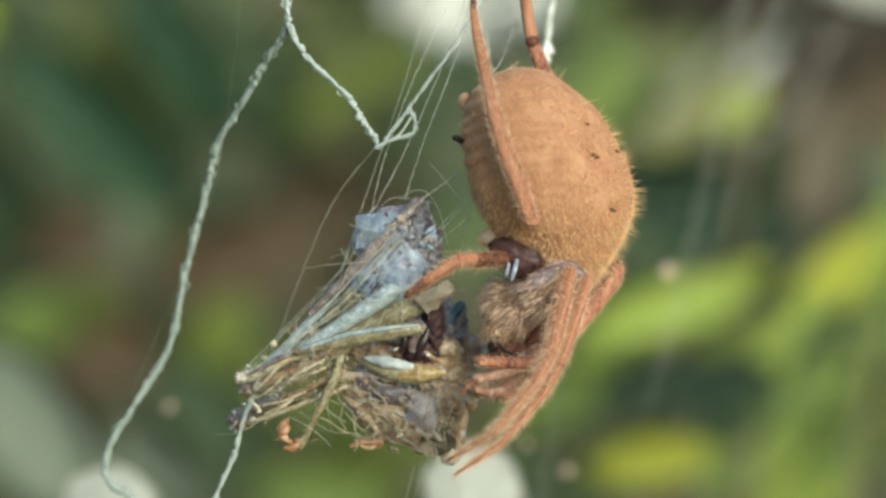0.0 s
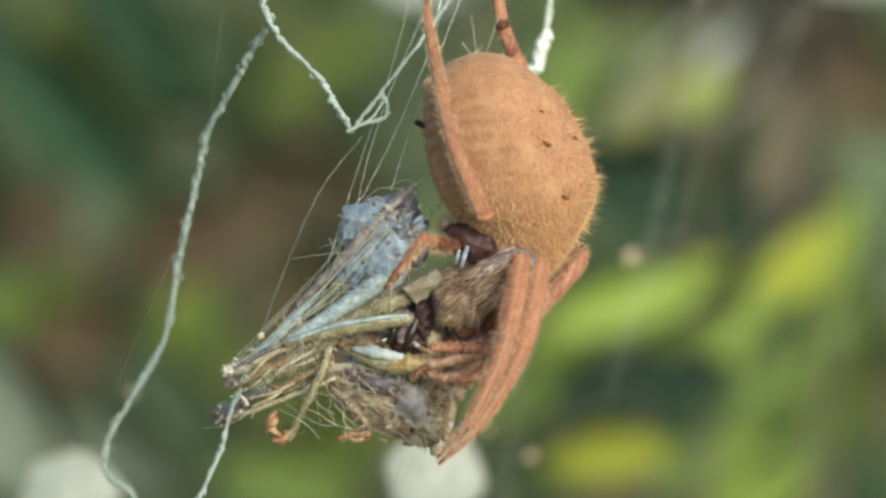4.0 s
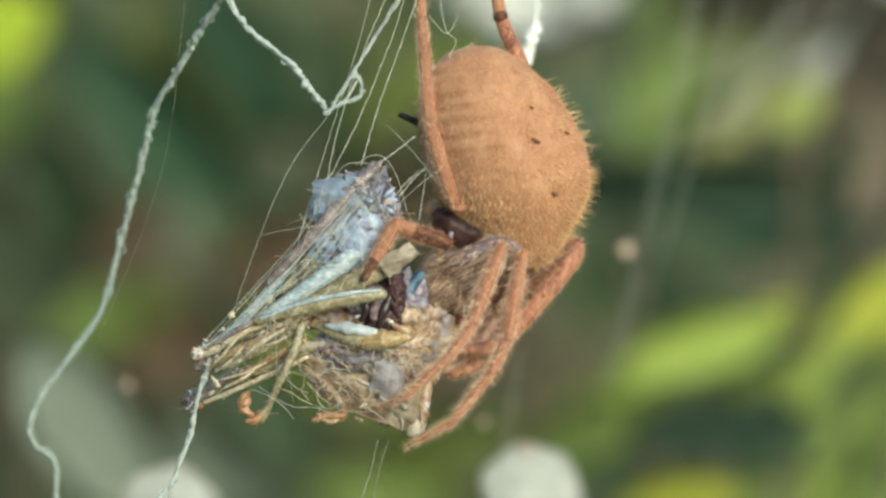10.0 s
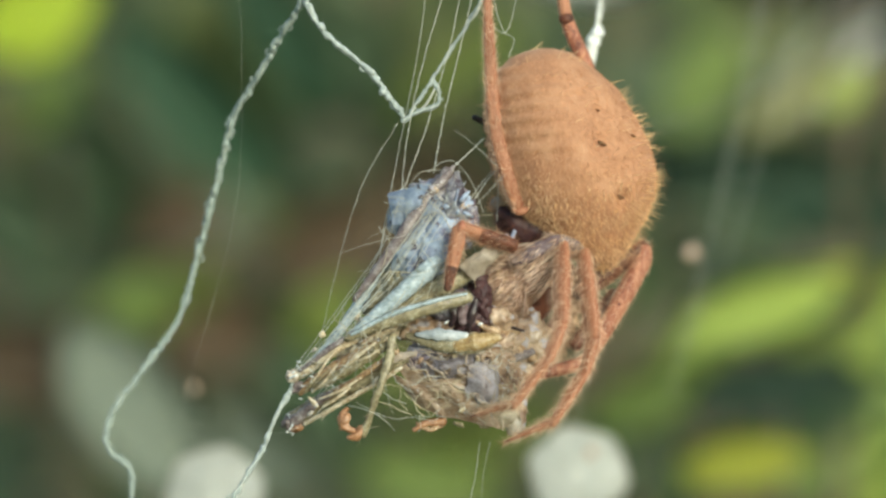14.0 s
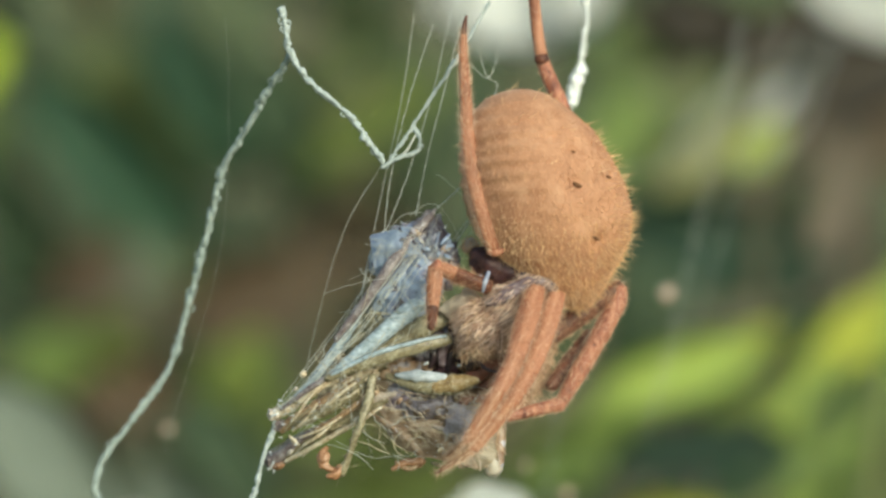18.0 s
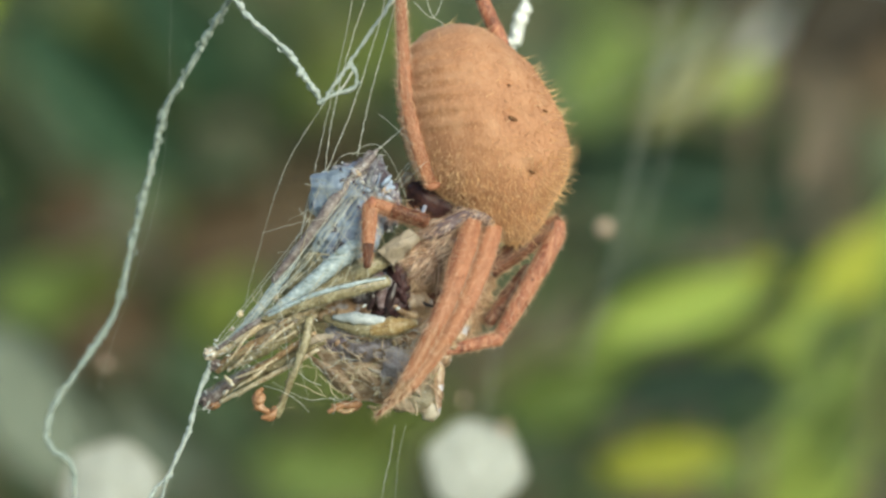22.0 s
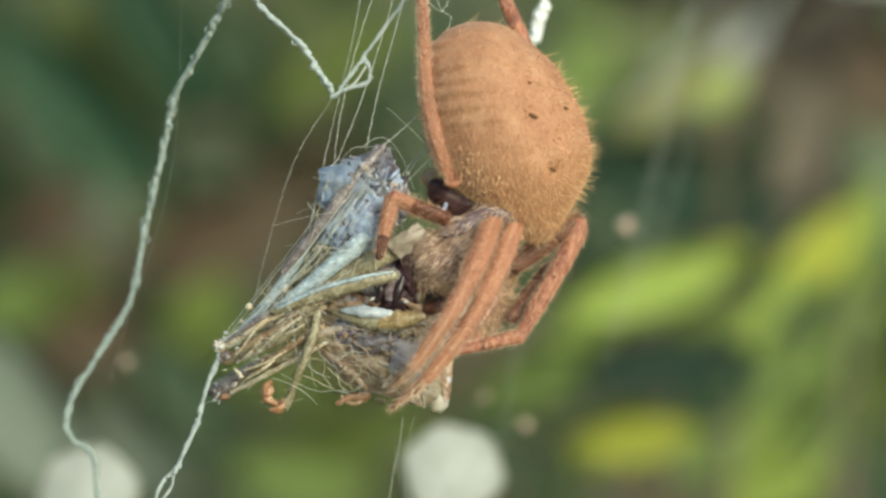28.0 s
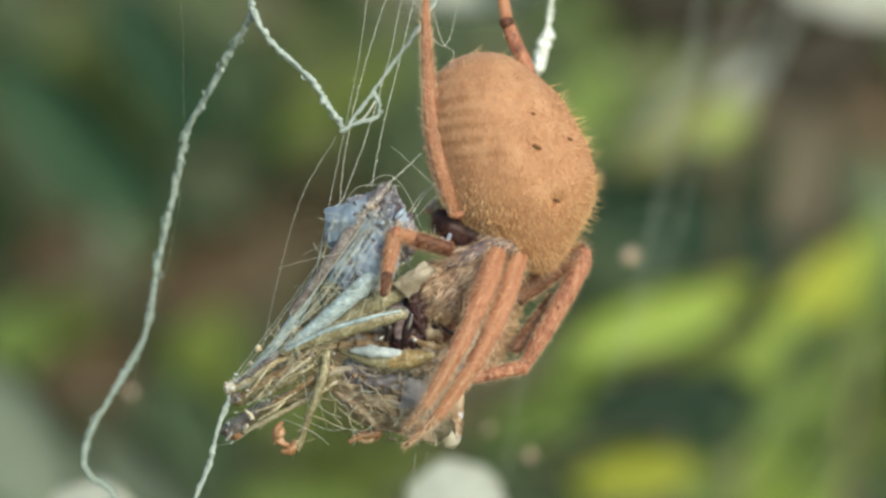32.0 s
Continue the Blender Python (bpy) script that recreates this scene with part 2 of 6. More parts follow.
def tube(bm, pts, radii, seg=10, flat=1.0, rough=0.0, freq=3000.0, seed=0.0, groove=0.0):
    """A tapering tube along pts, closed with rounded ends; rough: relative unevenness."""
    rings = []
    fr = frames_along(pts)
    n = len(pts)
    for i, (p, t, side, up) in enumerate(fr):
        r = radii[i] if not callable(radii) else radii(i / (n - 1))
        ring = []
        for k in range(seg):
            a = 2 * math.pi * k / seg
            d = side * math.cos(a) + up * math.sin(a) * flat
            rr = r * (1 - groove * math.cos(a * 4) ** 2)
            if rough:
                rr *= 1 + rough * noise.noise((p + d * r) * freq + Vector((seed, seed * 2, 0)))
            ring.append(bm.verts.new(p + d * rr))
        rings.append(ring)
    for a, b in zip(rings, rings[1:]):
        for k in range(seg):
            bm.faces.new((a[k], a[(k + 1) % seg], b[(k + 1) % seg], b[k]))
    for ring, (p, t, s, u), sg in ((rings[0], fr[0], -1), (rings[-1], fr[-1], 1)):
        r = (ring[0].co - p).length
        tip = bm.verts.new(p + t * sg * r * 0.55)
        for k in range(seg):
            bm.faces.new((ring[k], ring[(k + 1) % seg], tip))
    return bm


def limb(points, radii, n=14, seg=10, flat=1.0, rough=0.06, freq=2500.0, seed=0.0):
    """A limb through drawing points (x, y, depth), radii in units at those points."""
    pts = bezier_path([spot(*p) for p in points], n)
    rad = [float(v) * UNIT for v in np.interp(np.linspace(0, len(radii) - 1, n), range(len(radii)), radii)]
    bm = bmesh.new()
    tube(bm, pts, rad, seg, flat, rough, freq, seed)
    return finish(bm)


def lump(center, size, turn=0.0, rough=0.18, freq=900.0, seed=0.0, level=4, lean=0.0):
    """An uneven lump: centre (x, y, depth) and half sizes across, along and deep in units, turned clockwise in degrees."""
    bm = bmesh.new()
    bmesh.ops.create_icosphere(bm, subdivisions=level, radius=1.0)
    c = spot(*center)
    m = Matrix.Rotation(radians(turn), 3, "Y")
    for v in bm.verts:
        p = v.co.copy()
        q = Vector((p.x * size[0], p.y * size[2], p.z * size[1])) * UNIT
        q = m @ q
        k = noise.noise((q + c) * freq + Vector((seed, 0, seed))) + 0.5 * noise.noise((q + c) * freq * 2.7 + Vector((0, seed, 0)))
        v.co = c + q * (1 + rough * k)
    return finish(bm)


def hair(bm, root, way, length, width):
    """One tapered hair with three sides."""
    side = way.cross(Vector((0.3, 0.5, 0.8))).normalized() * width
    up = way.cross(side).normalized() * width
    a, b, c = (bm.verts.new(root + d) for d in (side, up * 0.87 - side * 0.5, -up * 0.87 - side * 0.5))
    tip = bm.verts.new(root + way * length)
    for f in ((a, b, tip), (b, c, tip), (c, a, tip)):
        bm.faces.new(f)


def coat_of_hair(source, count, length, width, lean, rng, keep=None, spread=0.35):
    """Hairs on the faces of a mesh object: length, width in units; lean: the way they are combed."""
    me = source.data
    bm = bmesh.new()
    areas = np.array([p.area for p in me.polygons])
    pick = rng.choice(len(areas), count, p=areas / areas.sum())
    for i in pick:
        f = me.polygons[int(i)]
        vs = [me.vertices[k].co for k in f.vertices]
        if len(vs) == 4:
            s, q = (float(z) for z in rng.random(2))
            root = vs[0].lerp(vs[1], s).lerp(vs[3].lerp(vs[2], s), q)
        else:
            w = -np.log(rng.random(len(vs)) + 1e-9)
            root = sum((v * float(q) for v, q in zip(vs, w / w.sum())), Vector())
        if keep and rng.random() > keep(root):
            continue
        way = (f.normal + lean + Vector([float(x) for x in rng.normal(0, spread, 3)])).normalized()
        hair(bm, root, way, length * UNIT * float(rng.uniform(0.5, 1.3)), width * UNIT)
    return finish(bm, False)


def locks(source, count, length, width, comb, rng, keep=None, spread=0.3, lift=0.8):
    """Coarse bent hairs on a mesh object that lift from the skin and then lie over along comb."""
    me = source.data
    bm = bmesh.new()
    areas = np.array([p.area for p in me.polygons])
    for i in rng.choice(len(areas), count, p=areas / areas.sum()):
        f = me.polygons[int(i)]
        if keep and rng.random() > keep(f.center):
            continue
        jit = Vector([float(x) for x in rng.normal(0, spread, 3)])
        ln = length * UNIT * float(rng.uniform(0.45, 1.25))
        along = comb.normalized() + jit
        flat_way = (along - f.normal * along.dot(f.normal)).normalized()
        root, w = f.center - f.normal * UNIT, width * UNIT * float(rng.uniform(0.5, 1.3))
        ways = (f.normal * lift + flat_way, f.normal * lift * 0.35 + flat_way, f.normal * -0.1 + flat_way + jit * 0.4)
        side = ways[0].cross(f.normal).normalized()
        rings, p = [], root
        for k, way in enumerate(ways):
            q = w * (1.0, 0.8, 0.5)[k]
            rings.append([bm.verts.new(p + d) for d in (side * q, f.normal * q * 0.8, -side * q)])
            p = p + way.normalized() * ln / 3
        tip = bm.verts.new(p)
        for a, b in zip(rings, rings[1:]):
            for k in range(3):
                bm.faces.new((a[k], a[(k + 1) % 3], b[(k + 1) % 3], b[k]))
        for k in range(3):
            bm.faces.new((rings[-1][k], rings[-1][(k + 1) % 3], tip))
    return finish(bm)


RNG = np.random.default_rng(7)

# ---- background: shrubs, litter bank and ground, far out of focus ----
FAR = 1.30


def far_spot(x, y, dist=FAR):
    """A point of the background at a distance, in the same drawing's directions."""
    return Vector(((x - 784) / 6385.0 * dist, dist, EYE[2] - (y - 441) / 6385.0 * dist))


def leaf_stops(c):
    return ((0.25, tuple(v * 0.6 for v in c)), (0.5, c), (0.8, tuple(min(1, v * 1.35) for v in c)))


def leaf_material(name, c, rough=0.45):
    return mottled(name, leaf_stops(c), 90, rough, 0.3, 5.0, stretch=(1, 4, 1), vary=0.2)


LEAF = {
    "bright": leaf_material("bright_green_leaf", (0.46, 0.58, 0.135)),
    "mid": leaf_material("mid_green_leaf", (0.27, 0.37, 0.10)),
    # deep and bark: near-black leaf colours that stand for shade among the leaves
    "deep": leaf_material("shade_green_leaf", (0.038, 0.080, 0.048)),
    "bark": leaf_material("shade_brown_leaf", (0.070, 0.058, 0.042)),
    "lush": leaf_material("yellowish_olive_leaf", (0.24, 0.30, 0.06)),
    "olive": leaf_material("olive_leaf", (0.17, 0.22, 0.05)),
    "dark": leaf_material("dark_green_leaf", (0.085, 0.140, 0.070)),
    "teal": leaf_material("deep_green_leaf", (0.068, 0.150, 0.086)),
    "yellow": leaf_material("yellow_green_leaf", (0.57, 0.61, 0.09)),
    "pale": leaf_material("bleached_leaf", (0.90, 0.91, 0.86), 0.3),
    "vivid": leaf_material("vivid_lime_leaf", (0.56, 0.70, 0.07)),
    "lime": leaf_material("lime_leaf", (0.55, 0.62, 0.20)),
    "silver": leaf_material("silvery_leaf", (0.50, 0.54, 0.46)),
    "greyish": leaf_material("grey_green_leaf", (0.34, 0.40, 0.32)),
    "khaki": leaf_material("khaki_leaf", (0.38, 0.38, 0.17)),
    "pink": leaf_material("dry_pinkish_leaf", (0.3, 0.25, 0.19)),
    "brown": leaf_material("dead_brown_leaf", (0.178, 0.126, 0.078)),
    "umber": leaf_material("dark_brown_leaf", (0.135, 0.110, 0.070)),
}


def leaf_mesh(name, width, fold, curl):
    """A blade one metre long from its stalk, with a folded midrib and a drooping tip."""
    bm = bmesh.new()
    rows = []
    n = 8
    for i in range(n + 1):
        s = i / n
        w = width * 0.5 * math.sin(math.pi * min(1, s * 0.92 + 0.04)) ** 0.75 * (1 - 0.25 * s)
        z = -curl * s * s
        rows.append([bm.verts.new((s - 0.5, d * w, z + abs(d) * w * fold)) for d in (-1, -0.5, 0, 0.5, 1)])
    for a, b in zip(rows, rows[1:]):
        for k in range(4):
            bm.faces.new((a[k], a[k + 1], b[k + 1], b[k]))
    bmesh.ops.solidify(bm, geom=bm.faces[:], thickness=0.008)
    finish(bm)
    me = bpy.data.meshes.new(name)
    bm.to_mesh(me)
    bm.free()
    return me


def leaf_object(parent, mesh, key, at_point, length, width, turn, tip_back=0.0, roll=0.0):
    """A leaf facing the lens: turn is clockwise from level; length and width in metres."""
    ob = new("leaf", mesh)
    ob.parent = parent
    m = Matrix.Translation(at_point) @ Matrix.Rotation(radians(turn), 4, "Y") @ Matrix.Rotation(radians(tip_back), 4, "Z")
    m = m @ Matrix.Rotation(radians(90 + roll), 4, "X") @ Matrix.Diagonal((length, width, length, 1))
    ob.matrix_basis = m
    ob.material_slots[0].link = "OBJECT"
    ob.material_slots[0].material = LEAF[key]
    return ob


BLADES = []
for i, (w, fo, cu) in enumerate(((1.0, 0.10, 0.10), (1.0, 0.18, 0.16), (1.0, 0.05, 0.22))):
    me = leaf_mesh("leaf", w, fo, cu)
    me.materials.append(LEAF["mid"])
    BLADES.append(me)


def shrub(label, leaves, foot, near=1.0):
    """A shrub: stems from the ground, and its leaves (x, y, length, width, turn, colour, distance)."""
    root = thing("shrub", label, "shrub", "shrubs behind the web")
    root.location = foot
    bpy.context.view_layer.update()
    back = Matrix.Translation(-Vector(foot))
    crown = Vector((0, 0, 0))
    for i, (x, y, ln, wd, turn, key, *dist) in enumerate(leaves):
        d = (dist[0] if dist else FAR) * near
        k = d / 6385.0
        p = far_spot(x, y, d)
        crown += p / len(leaves)
        leaf_object(root, BLADES[i % 3], key, back @ p, ln * k, wd * k, turn, random.uniform(-12, 12), random.uniform(-18, 18))
    for i, row in enumerate(leaves):
        if i % 3:
            continue
        p = far_spot(row[0], row[1], (row[6] if len(row) > 6 else FAR) * near + 0.03)
        a = Vector((random.uniform(-0.05, 0.05), random.uniform(-0.03, 0.05), 0))
        end = back @ p
        bm = bmesh.new()
        mid = a.lerp(end, 0.55) + Vector((random.uniform(-0.06, 0.06), 0.08, 0.05))
        tube(bm, bezier_path([a, mid, end], 12), lambda s: 0.005 * (1 - 0.75 * s), 6)
        part("stem", finish(bm), LEAF["umber"], root)
    return root


# the dark blades between the bright ones paint the shaded gaps
young_shrub = shrub("young shrub with yellow-green sunlit leaves, dark ones standing for shaded gaps", (
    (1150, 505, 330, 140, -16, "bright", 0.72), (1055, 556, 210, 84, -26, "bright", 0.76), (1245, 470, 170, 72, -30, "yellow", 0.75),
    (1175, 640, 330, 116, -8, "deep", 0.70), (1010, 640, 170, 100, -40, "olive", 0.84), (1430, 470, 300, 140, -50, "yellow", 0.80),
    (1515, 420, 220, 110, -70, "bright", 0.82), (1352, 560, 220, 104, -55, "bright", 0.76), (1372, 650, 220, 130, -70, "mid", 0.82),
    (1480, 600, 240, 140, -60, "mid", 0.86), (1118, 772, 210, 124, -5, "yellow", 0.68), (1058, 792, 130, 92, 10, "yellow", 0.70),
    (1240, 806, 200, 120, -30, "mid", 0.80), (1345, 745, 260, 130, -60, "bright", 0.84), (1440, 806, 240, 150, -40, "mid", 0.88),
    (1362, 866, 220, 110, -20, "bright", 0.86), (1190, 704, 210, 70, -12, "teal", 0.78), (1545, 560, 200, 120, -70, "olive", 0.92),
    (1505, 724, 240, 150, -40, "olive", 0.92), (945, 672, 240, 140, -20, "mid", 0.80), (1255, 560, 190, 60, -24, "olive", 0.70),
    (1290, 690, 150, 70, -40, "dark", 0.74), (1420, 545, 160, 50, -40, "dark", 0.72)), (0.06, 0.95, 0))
leafy_shrub = shrub("leafy shrub with many small deep green leaves", [
    (random.uniform(1000, 1580), random.uniform(430, 860), random.uniform(90, 190), random.uniform(34, 66), random.uniform(-60, -8),
     random.choice(("mid", "olive", "teal", "dark", "teal")), random.uniform(0.92, 1.10)) for _ in range(20)], (0.16, 1.40, 0))
shrub("low shrub with olive and deep green leaves", (
    (930, 690, 200, 130, -20, "mid", 1.34), (530, 845, 260, 160, 10, "mid", 1.36), (350, 552, 150, 120, -50, "lush", 1.1),
    (5, 560, 200, 160, -60, "mid", 1.4), (110, 505, 170, 110, -40, "olive", 1.4), (-172, 22, 230, 200, -20, "vivid", 1.0),
    (-140, 160, 180, 130, -60, "mid", 1.36), (130, 190, 440, 210, 48, "teal"), (270, 60, 340, 180, 62, "teal", 1.36),
    (430, 130, 300, 170, 70, "dark", 1.4), (600, 110, 330, 130, -36, "olive", 1.36), (1020, 140, 210, 150, -60, "mid", 1.38),
    (330, 700, 280, 160, 50, "dark", 1.4), (640, 770, 300, 160, -20, "olive", 1.42), (480, 650, 260, 160, 20, "olive", 1.45),
    (-200, 400, 280, 200, 40, "dark", 1.4), (-60, 300, 260, 200, 60, "dark", 1.4), (900, 810, 260, 150, 30, "dark", 1.44),
    (1200, 330, 330, 190, 10, "teal", 1.4), (1190, 650, 260, 120, -14, "dark", 1.38), (1300, 300, 240, 160, 60, "teal", 1.44)), (-0.06, 1.47, 0))
shrub("half-dry shrub with pale and brown dead leaves", (
    (15, 730, 400, 250, 52, "greyish", 0.8),
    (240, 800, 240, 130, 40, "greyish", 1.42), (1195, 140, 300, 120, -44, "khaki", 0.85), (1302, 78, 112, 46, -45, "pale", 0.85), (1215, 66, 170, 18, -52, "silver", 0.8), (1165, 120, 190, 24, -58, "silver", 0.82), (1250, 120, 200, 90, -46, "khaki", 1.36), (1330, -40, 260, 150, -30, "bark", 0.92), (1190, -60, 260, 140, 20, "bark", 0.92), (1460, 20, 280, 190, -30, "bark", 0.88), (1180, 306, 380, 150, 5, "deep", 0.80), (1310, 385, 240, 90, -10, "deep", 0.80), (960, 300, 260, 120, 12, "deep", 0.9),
    (1405, 285, 320, 130, -76, "pink", 0.9), (1400, 90, 320, 220, -40, "umber", 1.42), (1520, 120, 300, 200, 50, "brown", 1.44),
    (140, 580, 300, 210, 20, "brown", 1.42), (150, 470, 190, 150, -30, "pink", 1.46), (390, 420, 320, 210, -20, "brown", 1.44), (60, 380, 210, 150, -20, "brown", 1.42),
    (1490, -88, 300, 130, 20, "pale", 0.8), (1270, 158, 120, 100, -50, "lime", 0.72), (1330, 40, 170, 40, -55, "silver", 0.9), (1275, 20, 190, 34, -60, "pink", 0.85),
    (560, 330, 300, 220, 10, "umber", 1.48), (620, 560, 300, 230, 0, "brown", 1.5), (-180, 640, 260, 200, 0, "brown", 1.44), (1540, 680, 220, 160, 0, "brown", 1.46)), (0.02, 1.52, 0))

# two white discs close behind the web, modelled out-of-focus highlights on added stalks
M_HIGHLIGHT_DISC = mottled("white_highlight_disc", ((0.3, (0.62, 0.64, 0.60)), (0.5, (0.78, 0.80, 0.76)), (0.7, (0.90, 0.91, 0.88))), 5, 0.5, 0.3)
for x, y, wide, high, turn in ((795, 832, 192, 176, 8), (150, 872, 190, 180, -20)):
    k = 0.40 / 6385.0
    scrap = thing("leaf_scrap", "white angular disc standing for an out-of-focus highlight, on an added stalk", "leaf", "bleached leaf scraps")
    bm = bmesh.new()
    rings = []
    for q in (0.12, 0.5, 0.85, 1.0):
        ring = []
        for e in range(24):
            a = 2 * math.pi * e / 24
            corner = 0.90 / math.cos((a + 0.1) % (math.pi / 3) - math.pi / 6) * (1 + 0.05 * noise.noise(Vector((a * 2, turn, 1))))
            ring.append(bm.verts.new((0.5 * q * corner * math.cos(a), 0.06 * q * q + 0.02 * noise.noise(Vector((q * 3, a, turn))), 0.5 * q * corner * math.sin(a))))
        rings.append(ring)
    for a, b in zip(rings, rings[1:]):
        for e in range(24):
            bm.faces.new((a[e], a[(e + 1) % 24], b[(e + 1) % 24], b[e]))
    bm.faces.new(rings[0])
    bmesh.ops.solidify(bm, geom=bm.faces[:], thickness=0.02)
    blade = part("blade", finish(bm), M_HIGHLIGHT_DISC, scrap)
    blade.matrix_basis = Matrix.Translation(far_spot(x, y, 0.40)) @ Matrix.Rotation(radians(turn), 4, "Y") @ Matrix.Diagonal((wide * k, wide * k, high * k, 1))
    bm = bmesh.new()
    foot = far_spot(x, y + 60, 0.402)
    tube(bm, bezier_path([foot, foot + Vector((0.01, 0.02, -0.2)), Vector((foot.x + 0.05, 0.55, 0))], 14), lambda q: 0.0004 + 0.002 * q, 6)
    part("stalk", finish(bm), LEAF["umber"], scrap)

# white leaves added above for the bright sky through foliage; they drift
sky_spray = thing("sky_gap_leaves", "white leaves standing for bright sky through foliage, on an added twig", "branch")
for i, (x, y, ln, wd, turn) in enumerate(((822, -112, 360, 240, -26), (712, -130, 240, 130, -40), (915, -118, 230, 160, -24))):
    k = 0.8 / 6385.0
    leaf_object(sky_spray, BLADES[i], "pale", far_spot(x, y, 0.8), ln * k, wd * k, turn, 34 + 5 * i, 8 * i - 8)
bm = bmesh.new()
tube(bm, bezier_path([far_spot(700, -130, 0.81), far_spot(830, -150, 0.82), far_spot(960, -190, 0.83), far_spot(1100, -620, 0.86), far_spot(1150, -1500, 0.95)], 20), lambda s: 0.0006 + 0.002 * s, 6)
part("twig", finish(bm), LEAF["umber"], sky_spray)

# dense foliage behind, more leaves than one could count, shade put into its dark colour
bm = bmesh.new()
for i in range(900):
    x, y, d = random.uniform(-700, 2100), random.uniform(-500, 1300), random.uniform(1.55, 2.15)
    c = far_spot(x, y, d)
    ln = random.uniform(0.03, 0.07)
    m = Matrix.Translation(c) @ Euler([random.uniform(0, 6.28) for _ in range(3)]).to_matrix().to_4x4()
    rows = []
    for j in range(5):
        s = j / 4
        w = ln * 0.22 * math.sin(math.pi * (0.05 + 0.9 * s))
        rows.append([bm.verts.new(m @ Vector((ln * (s - 0.5), k * w, abs(k) * w * 0.3 - 0.2 * ln * s * s))) for k in (-1, 0, 1)])
    for a, b in zip(rows, rows[1:]):
        for k in range(2):
            bm.faces.new((a[k], a[k + 1], b[k + 1], b[k]))
M_DENSE = mottled("dense_foliage", ((0.2, (0.055, 0.090, 0.042)), (0.5, (0.085, 0.130, 0.056)), (0.65, (0.145, 0.12, 0.07)), (0.85, (0.15, 0.21, 0.07))), 8, 0.5, 0.2, vary=0.7, island=True)
dense = part("dense_foliage", finish(bm), M_DENSE, None)
tagged(dense, "dense dark green and brown undergrowth", "undergrowth", kind="stuff")

# a bank of earth and leaf litter closes the view, and the ground runs out to the horizon
# the bank's dark colours stand in for shade from leaves overhead
M_BANK = mottled("litter_bank", ((0.3, (0.056, 0.082, 0.044)), (0.48, (0.08, 0.108, 0.055)), (0.6, (0.130, 0.102, 0.068)), (0.75, (0.13, 0.155, 0.065))), 7, 0.8, 0.4, 5.0)
bm = bmesh.new()
bmesh.ops.create_grid(bm, x_segments=60, y_segments=24, size=1.0)
for v in bm.verts:
    x, s = v.co.x * 4.5, (v.co.y + 1) / 2
    h = 2.6 * s
    v.co = Vector((x, 2.25 + 0.7 * s * s + 0.10 * x * x - 0.12 * noise.noise(Vector((x * 2, h * 2, 3))), h - 0.05))
bank = part("backdrop_bank", finish(bm), M_BANK, None)
tagged(bank, "shady bank of leaf litter and undergrowth", "bank", kind="structure")
M_GROUND = mottled("grassy_soil", ((0.3, (0.045, 0.040, 0.022)), (0.5, (0.07, 0.085, 0.03)), (0.75, (0.13, 0.15, 0.06))), 3, 0.85, 0.5, 9.0)
bm = bmesh.new()
bmesh.ops.create_grid(bm, x_segments=40, y_segments=40, size=400.0)
ground = part("ground", finish(bm), M_GROUND, None)
tagged(ground, "grassy soil running out to the horizon", "ground", kind="structure")

# ---- the web: thick cords, thin strands, a tuft ----
LOOP, KNOT = (598, 166), (259, 398)


